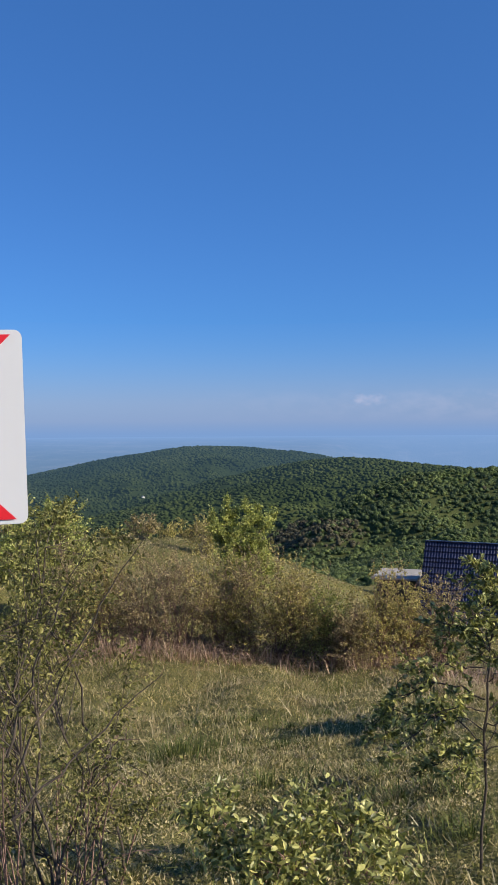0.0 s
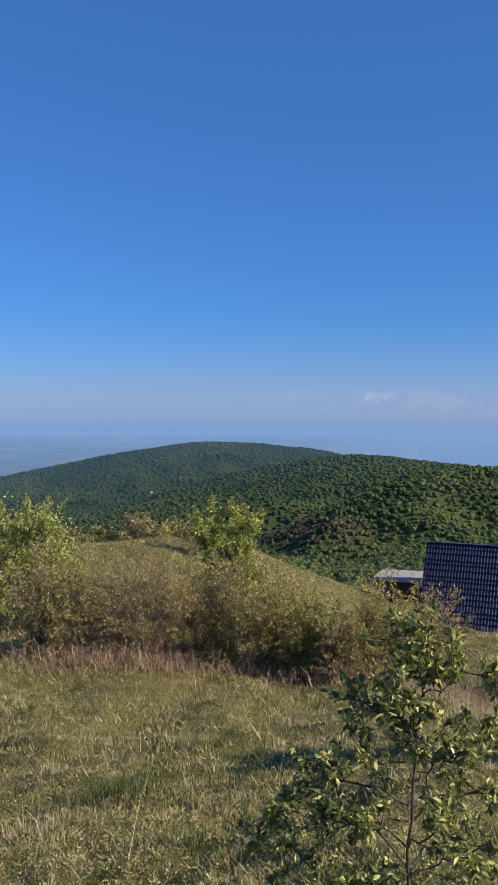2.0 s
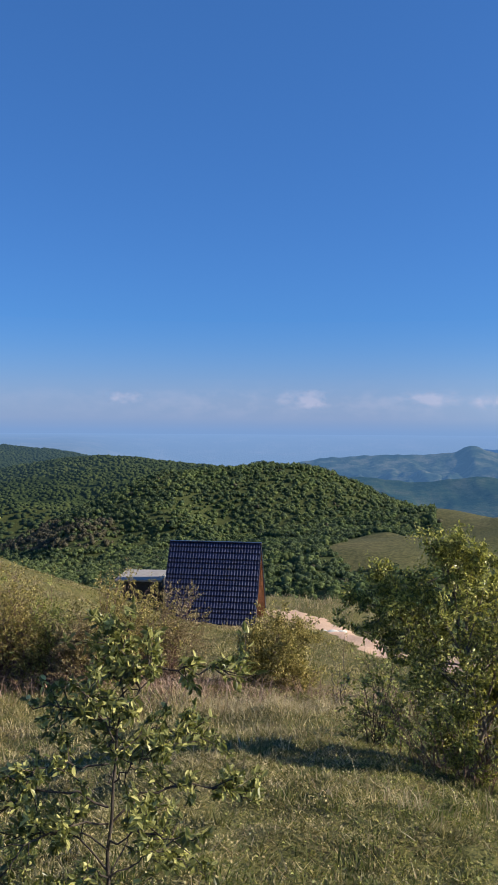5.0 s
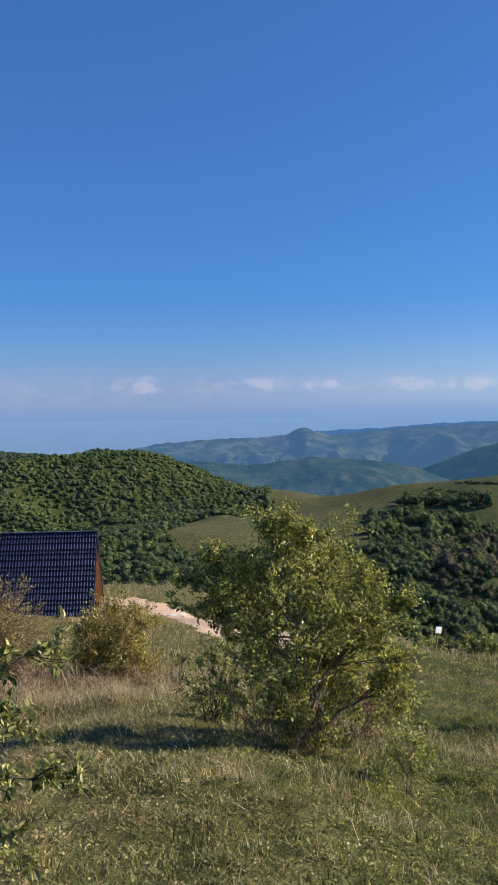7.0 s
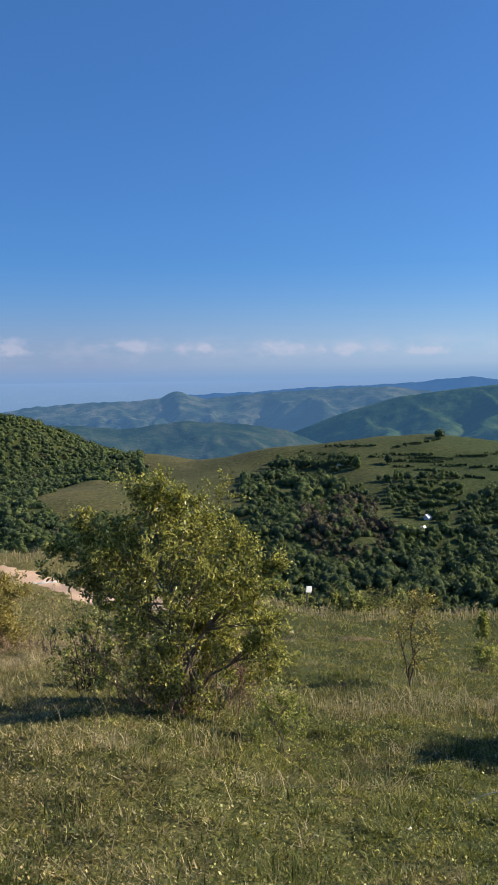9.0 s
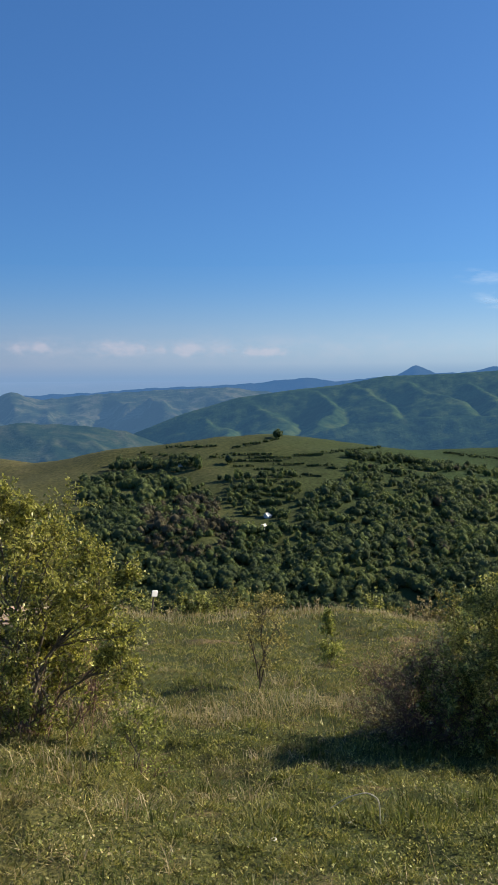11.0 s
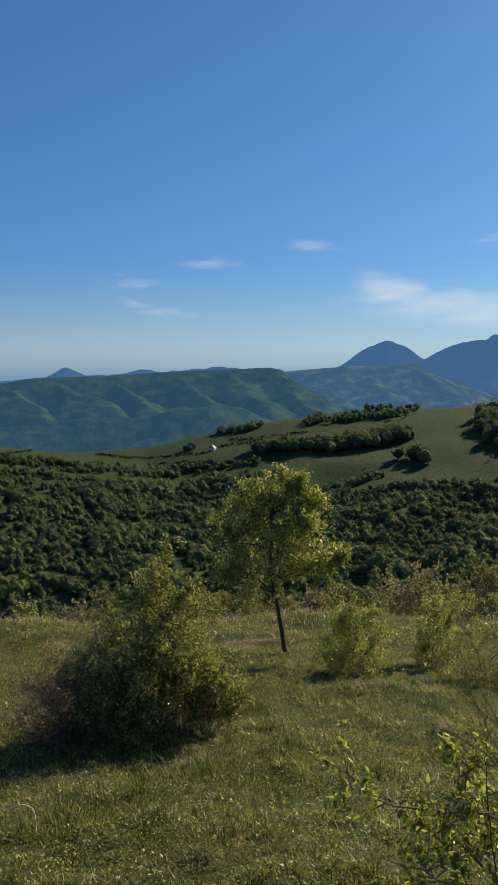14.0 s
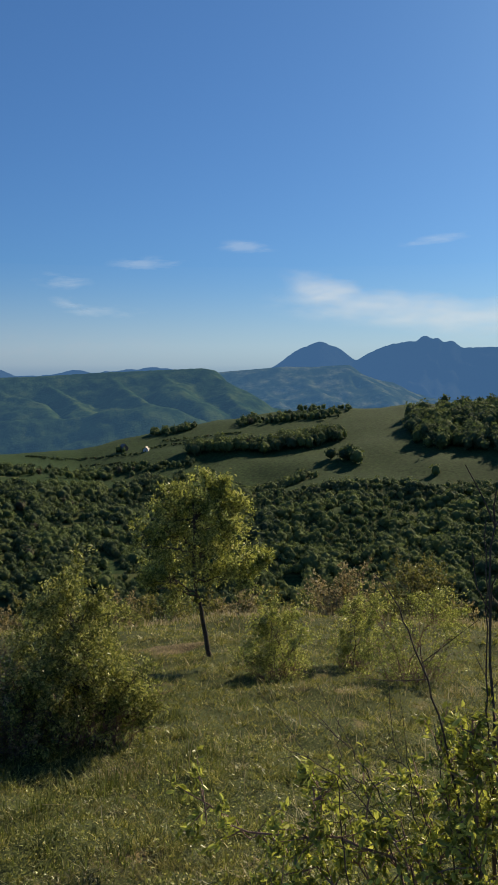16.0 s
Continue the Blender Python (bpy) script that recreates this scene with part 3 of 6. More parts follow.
def unit(v):
    return v / (np.linalg.norm(v, axis=-1, keepdims=True) + 1e-9)


def leaf_mesh(pos, along, size, g, slim=0.5, broad=False):
    """Folded leaves at pos, pointing along, with random roll."""
    n = len(pos)
    a = unit(along)
    side = unit(np.cross(a, unit(g.normal(size=(n, 3)) + np.array([0, 0, 0.8]))))
    up = np.cross(side, a)
    L = size[:, None]
    wd = L * slim * 0.5
    if broad:
        p = [pos, pos + a * L * 0.28 + side * wd * 0.85 + up * L * 0.07, pos + a * L * 0.66 + side * wd * 0.8 + up * L * 0.05,
             pos + a * L - up * L * 0.10, pos + a * L * 0.66 - side * wd * 0.8 + up * L * 0.05, pos + a * L * 0.28 - side * wd * 0.85 + up * L * 0.07]
        v = np.stack(p, 1).reshape(-1, 3)
        b = np.arange(n)[:, None] * 6
        f = np.concatenate([b + np.array([[0, 1, 2, 3]]), b + np.array([[0, 3, 4, 5]])])
        return v, f
    v = np.stack([pos, pos + a * L * 0.5 + side * wd + up * L * 0.06, pos + a * L, pos + a * L * 0.5 - side * wd + up * L * 0.06], 1).reshape(-1, 3)
    return v, np.arange(n * 4).reshape(-1, 4)


def bezier(a, b, c, n):
    s = np.linspace(0, 1, n)[:, None]
    return (1 - s) ** 2 * a + 2 * s * (1 - s) * b + s ** 2 * c


def shrub(name, az, r, h, w, seed, leaf, label, category="bush", bark=None, branches=30, twigs=7, leaves=12,
          leaf_size=0.05, low=0.08, stem=0.02, group="", split=False):
    """A bush: stems and twigs as one part, the leaves as another."""
    g = np.random.default_rng(seed)
    origin = np.array(at(az, r))
    root = tagged(new(name), label, category, group)
    root.location = origin
    paths, fine = [], []
    lp, ld = [], []
    dirs = g.normal(size=(branches, 3))
    dirs[:, 2] = np.abs(dirs[:, 2]) * 0.9 + 0.05
    dirs = unit(dirs)
    for d in dirs:
        lump = 1 - 0.35 * (0.5 + 0.5 * math.sin(d[0] * 5 + seed) * math.cos(d[1] * 4 + seed * 2) * 1.0) * g.uniform(0.4, 1.3)
        f = g.uniform(0.62, 1.0) ** 0.5 * lump
        tip = np.array([d[0] * w / 2 * f, d[1] * w / 2 * f, h * (low + (1.02 - low) * d[2] * f)])
        start = np.array([g.normal() * w * 0.06, g.normal() * w * 0.06, -0.05])
        mid = start * 0.45 + tip * 0.55
        mid[2] = start[2] + (tip[2] - start[2]) * g.uniform(0.55, 0.8)
        mid[:2] = start[:2] + (tip[:2] - start[:2]) * g.uniform(0.25, 0.5)
        bp = bezier(start, mid, tip, 8)
        bp[1:-1] += g.normal(size=(6, 3)) * 0.015 * h
        br = stem * 0.75
        paths.append((bp, np.linspace(br * g.uniform(0.6, 1), br * 0.14, 8)))
        for _ in range(twigs):
            k = g.uniform(2.5, 7)
            i = int(min(k, 6))
            p = bp[i] + (bp[i + 1] - bp[i]) * (k - i)
            tdir = unit(g.normal(size=3) * 0.75 + unit(p - np.array([0, 0, h * 0.25])) * 0.8 + np.array([0, 0, 0.35]))
            ln = 0.2 * h * g.uniform(0.5, 1.1)
            e = p + tdir * ln
            q = p + tdir * ln * 0.5 + g.normal(size=3) * ln * 0.08
            fine.append((np.stack([p, q, e]), np.array([br * 0.22, br * 0.15, br * 0.06])))
            m = max(1, int(leaves * g.uniform(0.5, 1.4)))
            s = np.repeat(g.uniform(0.25, 1.05, (m + 3) // 4), 4)[:m, None]
            lp.append(p + (e - p) * s + g.normal(size=(m, 3)) * leaf_size * 0.30)
            ld.append(unit(tdir + g.normal(size=(m, 3)) * 0.9 - np.array([0, 0, 0.15])))
    if split:
        per = len(fine) // branches
        for b in range(branches):
            v1, f1 = tubes(paths[b:b + 1], 6)
            v2, f2 = tubes(fine[b * per:(b + 1) * per], 3)
            part("branch", mesh_of("branch", np.concatenate([v1, v2]), np.concatenate([f1, f2 + len(v1)]), bark or BARK, None, True), root)
    else:
        v1, f1 = tubes(paths, 4)
        v2, f2 = tubes(fine, 3)
        part("brushwood", mesh_of("brushwood", np.concatenate([v1, v2]), np.concatenate([f1, f2 + len(v1)]), bark or BARK, None, True), root)
    if leaves:
        pos, dr = np.concatenate(lp), np.concatenate(ld)
        sz = leaf_size * g.uniform(0.6, 1.3, len(pos))
        v, f = leaf_mesh(pos, dr, sz, g, 0.55, False)
        part("foliage", mesh_of("foliage", v, f, leaf), root)
    return root


def ico(sub):
    bm = bmesh.new()
    bmesh.ops.create_icosphere(bm, subdivisions=sub, radius=1)
    bm.verts.ensure_lookup_table()
    v = np.array([p.co[:] for p in bm.verts])
    f = np.array([[q.index for q in p.verts] for p in bm.faces])
    bm.free()
    return v, f


def woods(name, x, y, size, seed, label, sub, cards, tall=1.0, mats=None, sink=0.0, bare=None, fresh_or_sunlit=None):
    """A wood as one mesh: lumpy crowns, each roughened by clumps of leaves."""
    g = np.random.default_rng(seed)
    z = height(x, y)
    n = len(x)
    v0, f0 = ico(sub)
    m = len(v0)
    c = np.stack([x, y, z + size * (0.55 * tall - sink)], 1)
    stretch = np.stack([size * 0.55, size * 0.55, size * 0.62 * tall], 1) * g.uniform(0.8, 1.15, (n, 3))
    wob = 1 + 0.14 * np.sin(v0[None, :, 0] * 4 + g.uniform(0, 6, (n, 1))) * np.sin(v0[None, :, 1] * 4 + g.uniform(0, 6, (n, 1))) + g.normal(size=(n, m)) * (0.05 if cards else 0.03)
    stretch[:, 2] *= g.uniform(0.85, 1.2, n)
    core = 0.82 if cards else 1.0
    v = (c[:, None] + v0[None] * stretch[:, None] * core * wob[..., None]).reshape(-1, 3)
    f = (f0[None] + (np.arange(n) * m)[:, None, None]).reshape(-1, 3)
    kind = g.choice(3, n, p=[0.66, 0.33, 0.01])
    patch = waves(x, y, 60, seed + 5, 2)
    kind = np.where(patch < -0.55, 1, kind)
    # sunlit trees: their brightness is painted by giving them the lighter leaves
    if fresh_or_sunlit is not None:
        kind = np.where(fresh_or_sunlit, 1, kind)
    if bare is not None:
        kind = np.where(bare & (g.random(n) < 0.75), 2, kind)
    verts, tris, idx = [v], [f], [np.repeat(kind, len(f0))]
    if cards:
        d = unit(g.normal(size=(n, cards, 3)) + np.array([0, 0, 0.35]))
        p = c[:, None] + d * stretch[:, None] * g.uniform(0.78, 1.14, (n, cards, 1))
        face = unit(d + g.normal(size=(n, cards, 3)) * 0.6)
        a = unit(np.cross(face, g.normal(size=(n, cards, 3))))
        b = np.cross(face, a)
        s = (size[:, None, None] * g.uniform(0.07, 0.15, (n, cards, 1)))
        q = np.stack([p - a * s - b * s * 0.6, p + a * s - b * s * 0.5, p + b * s * 0.9], 2).reshape(-1, 3)
        tris.append(np.arange(len(q)).reshape(-1, 3) + len(v))
        verts.append(q)
        idx.append(np.repeat(kind, cards))
    ob = new(name, mesh_of(name, np.concatenate(verts), np.concatenate(tris), mats or WOODS, np.concatenate(idx), True))
    return tagged(ob, label, "woodland", kind="stuff")


def scatter(seed, az0, az1, r0, r1, spacing):
    g = np.random.default_rng(seed)
    area = abs(radians(az1 - az0)) * (r1 ** 2 - r0 ** 2) / 2
    n = int(area / spacing ** 2)
    az, r = g.uniform(min(az0, az1), max(az0, az1), n), np.sqrt(g.uniform(r0 ** 2, r1 ** 2, n))
    x, y = polar(az, r)
    return x, y, g


def seen_height(x, y):
    z = height(x, y)
    return z, (z - EYE) / np.hypot(x, y)


def plant_woods():
    # wooded hump behind the house
    x, y, g = scatter(31, 2, -30, 250, 700, 3.1)
    z, tan = seen_height(x, y)
    k = wooded(x, y, z) & (tan > -.24)
    woods("wooded_hump", x[k], y[k], 2.2 + 2.9 * g.random(k.sum()) ** 1.4, 32, "dense green deciduous wood on a rounded hill", 1, 24, 0.75, sink=0.24,
          bare=(np.degrees(np.arctan2(-x[k], y[k])) > -6) & (tan[k] > -.14) & (tan[k] < -.106))
    # far forest hill
    x, y, g = scatter(33, 24, -18, 690, 1540, 5.2)
    z, tan = seen_height(x, y)
    k = wooded(x, y, z) & (tan > -.135)
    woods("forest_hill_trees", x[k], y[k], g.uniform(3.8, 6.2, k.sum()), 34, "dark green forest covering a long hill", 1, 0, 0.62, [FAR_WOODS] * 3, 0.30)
    # valley woods below the pasture ridge
    x, y, g = scatter(35, -27, -100, 230, 640, 2.6)
    z, tan = seen_height(x, y)
    k = wooded(x, y, z) & (tan > -.31)
    grown = 0.72 + 0.55 * smooth(0.5 + 0.9 * waves(x[k], y[k], 48, 12, 2))
    woods("valley_wood", x[k], y[k], (1.9 + 3.2 * g.random(k.sum()) ** 1.5) * grown, 36, "dark green mixed wood filling the valley slope", 1, 28, 0.95, sink=0.18,
          bare=np.hypot((np.degrees(np.arctan2(-x[k], y[k])) + 41.2) / 3.4, (tan[k] + .185) / .042) < 1,
          # sun on the wooded spur is painted in with lighter leaves
          fresh_or_sunlit=(np.degrees(np.arctan2(-x[k], y[k])) < -75.5) & (np.degrees(np.arctan2(-x[k], y[k])) > -89) & (np.hypot(x[k], y[k]) < 392) & (np.hypot(x[k], y[k]) > 300))


plant_woods()


def grove(name, rows, seed, label, spacing=5.5, size=(5, 8)):
    """Trees on the pasture: strips given as bearing, slope of the sight line, half width in degrees."""
    g = np.random.default_rng(seed)
    xs, ys = [], []
    for (a0, t0), (a1, t1), spread, count in rows:
        s = g.uniform(0, 1, count)
        az = a0 + (a1 - a0) * s + g.normal(size=count) * spread * 0.3
        tt = t0 + (t1 - t0) * s + g.normal(size=count) * spread * 0.004
        rr = np.arange(260, 700, 5.0)
        for a, t in zip(az, tt):
            x, y = polar(a, rr)
            z = height(x, y)
            sl = (z - EYE) / rr
            hit = np.nonzero(sl >= t)[0]
            if len(hit):
                xs.append(x[hit[0]])
                ys.append(y[hit[0]])
    x, y = np.array(xs), np.array(ys)
    return woods(name, x, y, g.uniform(*size, len(x)), seed, label, 1, 40)


grove("pasture_grove", [((-69, -.090), (-76, -.085), 0.5, 110), ((-75, -.084), (-79.4, -.072), 0.7, 110), ((-79, -.097), (-81, -.1), 0.3, 16)], 41,
      "dark grove strip across the green pasture", size=(4.5, 7.5))
grove("hilltop_grove", [((-84.4, -.052), (-91, -.045), 1.4, 240), ((-84.8, -.07), (-92, -.08), 1.1, 200)], 42, "thick grove on the brow of the pasture hill", size=(5, 8.5))
grove("skyline_trees", [((-75.6, -.038), (-80.3, -.038), 0.25, 40), ((-72.6, -.056), (-79.5, -.044), 0.5, 110), ((-66.8, -.068), (-70, -.060), 0.3, 46)], 43,
      "dark trees and scrub along the skyline", size=(2.4, 4.6))
TERRACES = [((-37, -.101), (-40, -.102)), ((-44, -.102), (-48, -.099)), ((-48, -.099), (-52, -.090)), ((-52, -.090), (-54.4, -.086)), ((-45.4, -.103), (-51.5, -.111)),
            ((-38, -.092), (-40, -.095)), ((-39.6, -.0845), (-43.2, -.0835)), ((-58.4, -.092), (-61.8, -.098)), ((-61.8, -.098), (-66, -.091)), ((-44.3, -.109), (-48, -.115)),
            ((-46, -.119), (-50.3, -.122)), ((-45.4, -.129), (-48, -.131)), ((-66, -.086), (-72, -.074)), ((-42.5, -.097), (-47, -.095)), ((-44.5, -.138), (-48, -.139)), ((-44.6, -.147), (-48.4, -.146)), ((-44.8, -.156), (-47.6, -.158)),
            ((-44.3, -.086), (-47.4, -.076)), ((-67.5, -.077), (-73, -.066)), ((-36.6, -.118), (-39.5, -.121)), ((-62, -.105), (-66, -.103))]
grove("terrace_hedges", [(p, q, 0.05, int(17 * abs(p[0] - q[0]))) for p, q in TERRACES], 44, "low dark hedges along the pasture terraces", size=(0.8, 1.5))
grove("hedge_rows", [((-52, -.096), (-57.8, -.107), 0.5, 130), ((-57.8, -.107), (-62.7, -.119), 0.5, 90), ((-52, -.112), (-56.5, -.119), 0.4, 50), ((-43.5, -.125), (-48.5, -.12), 0.5, 26),
                     ((-44, -.14), (-49, -.137), 0.8, 40), ((-44.2, -.150), (-48.2, -.157), 1.1, 46), ((-45, -.166), (-48, -.17), 0.6, 36), ((-64, -.112), (-69.5, -.105), 0.4, 70), ((-64.5, -.088), (-65.4, -.088), 0.2, 6)], 46,
      "straggling hedges and bushes on the pasture", size=(1.8, 3.6))
grove("pasture_trees", [((-40.8, -.103), (-41.2, -.103), 0.1, 3), ((-41.7, -.104), (-41.9, -.104), 0.05, 2), ((-47.0, -.0735), (-47.5, -.0735), 0.1, 4), ((-44, -.105), (-44.2, -.105), 0.05, 2),
                        ((-36, -.108), (-42, -.108), 0.5, 36)], 45, "scattered trees on the terraced pasture", size=(3.5, 5.5))


# ---- bushes on the near hillside ----
def spot(az, tan):
    """Where the sight line of that bearing and slope first meets the near hillside: its distance."""
    rr = np.arange(1.5, 60, 0.05)
    x, y = polar(az, rr)
    k = np.nonzero((EYE - height(x, y)) / rr <= -tan)[0]
    return float(rr[k[0]]) if len(k) else 40.0


def bush_at(name, az, foot, top, w, seed, leaf, label, **more):
    """A bush by its bearing, the slopes of the sight lines to its foot and top, and its width in degrees."""
    r = spot(az, foot)
    return shrub(name, az, r, (top - foot) * r, radians(w) * r, seed, leaf, label, **more)


def lobed(name, az, r, lobes, seed, leaf, label, category="bush", shoots=(), trunk=(), leaf_size=0.05, stem=0.02, bark=None, depth=0.6, limbs=15, twigs=6, rosettes=4, per=3,
          twig=0.65, slim=0.55, feet=0.12, group="", tangle=0):
    """A bush or tree whose crown is a few leafy lobes (across, up, radius in metres), each on its own limb; shoots rise from them; leaves grow in rosettes."""
    g = np.random.default_rng(seed)
    root = tagged(new(name), label, category, group)
    root.location = at(az, r)
    ca, sn = math.cos(radians(az)), math.sin(radians(az))
    right, away = np.array([ca, sn, 0]), np.array([-sn, ca, 0])
    lp, ld = [], []
    if trunk:
        q = np.array([(0.0, -0.1)] + list(trunk))
        k = np.linspace(0, len(q) - 1, 14)
        q = np.stack([np.interp(k, np.arange(len(q)), q[:, c]) for c in (0, 1)], 1)
        tp = q[:, :1] * right + q[:, 1:] * np.array([0, 0, 1.0]) + g.normal(size=(14, 3)) * stem * 0.25
        tv, tf = tubes([(tp, np.linspace(stem, stem * 0.4, 14))], 8)
        part("trunk", mesh_of("trunk", tv, tf, bark or BARK, None, True), root)

    def dress(path, thick, first, count, length, fine):
        for _ in range(count):
            k = g.uniform(first, 0.999) * (len(path) - 1)
            i = int(k)
            a = path[i] + (path[i + 1] - path[i]) * (k - i)
            d = unit(unit(path[i + 1] - path[i]) * 0.55 + g.normal(size=3) * 0.75 + np.array([0, 0, 0.22]))
            e = a + d * length * g.uniform(0.4, 1.1)
            fine.append((np.stack([a, (a + e) / 2 + g.normal(size=3) * length * 0.05, e]), np.array([thick, thick * 0.7, thick * 0.35])))
            for _ in range(rosettes):
                c = a + (e - a) * g.uniform(0.1, 1.08)
                m = max(1, int(per * g.uniform(0.5, 1.5)))
                lp.append(c + g.normal(size=(m, 3)) * leaf_size * 0.6)
                ld.append(unit(d * 0.6 + g.normal(size=(m, 3)) * 0.8 - np.array([0, 0, 0.12])))

    size = max(q[2] for q in lobes)
    centres = []
    for across, up, rad in lobes:
        c = right * across + away * g.uniform(-depth, depth) + np.array([0, 0, up])
        centres.append(c)
        if trunk:
            j = int(np.clip(np.searchsorted(tp[:, 2], up - rad * 0.8), 4, 12))
            start = tp[j]
        else:
            start = right * g.normal() * feet + away * g.normal() * feet + np.array([0, 0, -0.05])
        mid = start + (c - start) * np.array([0.35, 0.35, 0.62]) + g.normal(size=3) * 0.05
        limb = bezier(start, mid, c, 9)
        limb[1:-1] += g.normal(size=(7, 3)) * 0.018 * up
        thick = stem * (0.45 if trunk else 0.7) * (0.6 + 0.4 * rad / size)
        coarse, fine = [(limb, np.linspace(thick, thick * 0.4, 9))], []
        for _ in range(max(4, int(limbs * (rad / size) ** 1.4))):
            d = unit(g.normal(size=3) + np.array([0, 0, 0.25]))
            tip = c + d * rad * g.uniform(0.5, 1.3)
            s0 = limb[g.integers(5, 9)]
            b = bezier(s0, s0 * 0.4 + tip * 0.6 + np.array([0, 0, rad * 0.12]), tip, 6)
            coarse.append((b, np.linspace(thick * 0.38, thick * 0.10, 6)))
            dress(b, thick * 0.09, 0.45, twigs, rad * twig, fine)
        v1, f1 = tubes(coarse, 5)
        v2, f2 = tubes(fine, 3)
        part("branch", mesh_of("branch", np.concatenate([v1, v2]), np.concatenate([f1, f2 + len(v1)]), bark or BARK, None, True), root)
    for across, up in shoots:
        e = right * across + away * g.uniform(-depth, depth) * 0.6 + np.array([0, 0, up])
        c = min(centres, key=lambda q: np.linalg.norm(q - e) + max(0, q[2] - e[2]))
        b = bezier(c, c * 0.5 + e * 0.5 + g.normal(size=3) * 0.04, e, 9)
        fine = []
        dress(b, stem * 0.06, 0.35, twigs * 3, min(size * twig * 0.45, 0.25), fine)
        v1, f1 = tubes([(b, np.linspace(stem * 0.16, stem * 0.05, 9))], 5)
        v2, f2 = tubes(fine, 3)
        part("branch", mesh_of("branch", np.concatenate([v1, v2]), np.concatenate([f1, f2 + len(v1)]), bark or BARK, None, True), root)
    if tangle:
        reach, tall = max(abs(q[0]) + q[2] for q in lobes), max(q[1] for q in lobes)
        stems = []
        for _ in range(tangle):
            a = g.uniform(0, 6.283)
            d = right * math.cos(a) + away * math.sin(a) * min(1.0, depth / reach + 0.3)
            b0 = d * reach * g.uniform(0, 0.6) + np.array([0, 0, -0.04])
            e = d * reach * g.uniform(0.35, 1.05) + np.array([0, 0, tall * g.uniform(0.08, 0.55)])
            stems.append((bezier(b0, (b0 + e) / 2 + np.array([0, 0, tall * g.uniform(0.05, 0.3)]) + g.normal(size=3) * 0.06, e, 6), np.linspace(0.0055, 0.002, 6)))
            if g.random() < 0.7:
                dress(stems[-1][0], 0.0025, 0.35, 2, 0.16, stems)
        v, f = tubes(stems, 3)
        part("brushwood", mesh_of("brushwood", v, f, REDTWIG, None, True), root, "tangle of thin reddish stems")
    pos, dr = np.concatenate(lp), np.concatenate(ld)
    v, f = leaf_mesh(pos, dr, leaf_size * g.uniform(0.6, 1.3, len(pos)), g, slim, True)
    part("foliage", mesh_of("foliage", v, f, leaf), root)
    return root


HEDGE = "bushes of the hillside hedge"
hedge = [(16.8, -.252, -.135, 5, BROWNISH), (14.2, -.26, -.140, 5, OLIVE), (11.6, -.268, -.135, 5.5, BROWNISH), (9.0, -.275, -.140, 5.5, BROWNISH), (6.4, -.278, -.150, 5.5, OLIVE),
         (4.2, -.28, -.150, 5, BROWNISH), (1.8, -.285, -.150, 5, OLIVE), (0.2, -.29, -.162, 4.5, OLIVE), (-1.4, -.295, -.185, 3.6, LIME), (-3.2, -.298, -.225, 3.4, BROWNISH), (-5.2, -.30, -.166, 5, OLIVE),
         (-7.4, -.30, -.160, 5.5, OLIVE), (-9.6, -.30, -.178, 4.6, BROWNISH)]
for i, (az, foot, top, w, mat) in enumerate(hedge):
    bush_at("hedge_bush", az, foot, top + 0.012, w * 1.25, 100 + i, mat, "tangled thorny bush with small olive-brown leaves", branches=46, twigs=11, leaves=22, leaf_size=0.048,
            bark=REDTWIG, group=HEDGE, stem=0.017, low=0.16)
lobed("young_tree", 4.26, 23.0, [(0, 2.28, .67), (-.54, 2.61, .42), (.46, 2.67, .46), (-.23, 1.66, .60), (.57, 1.64, .51), (0, .95, .64)], 130, LIME, "bushy young tree with upright yellow-green shoots", category="tree",
      shoots=[(-.39, 3.65), (.07, 3.54), (.46, 3.41), (.90, 3.22), (-.85, 3.24), (-.15, 3.3)], leaf_size=0.070, stem=0.045, limbs=20, twigs=8, rosettes=11, per=3, depth=.4)
bush_at("young_tree", 6.2, -.15, -.092, 2.4, 131, OLIVE, "slim olive young tree behind the hedge", category="tree", branches=26, twigs=8, leaves=14, leaf_size=0.08)
lobed("green_bush", 16.9, 25.2, [(.07, 2.48, 1.02), (-.24, 1.5, 1.02), (.62, 1.96, .5), (-1.11, 2.19, 1.2), (-.95, 1.2, 1.2), (-2.2, 1.8, 1.2)], 132, LIME, "leafy green bush at the meadow edge",
      shoots=[(.31, 3.63), (-.33, 3.73), (-1.0, 3.6)], leaf_size=0.078, stem=0.05, limbs=26, twigs=8, rosettes=10, per=3)
lobed("round_bush", -16.73, 19.6, [(0, 1.0, .67), (-.59, .83, .54), (.58, .9, .54), (0, .5, .67), (-.5, .45, .4), (.5, .45, .4)], 133, OLIVE, "round olive-green bush with tangled dry base",
      shoots=[(.05, 1.73), (-.47, 1.51), (.5, 1.5)], leaf_size=0.06, stem=0.02, bark=REDTWIG, limbs=28, twigs=8, rosettes=7, per=3, depth=.5, tangle=160)
bush_at("sapling", -21.2, -.325, -.235, 3.2, 134, OLIVE, "thin sparse sapling in dry grass", category="sapling", branches=12, twigs=5, leaves=8, leaf_size=0.04, split=True)
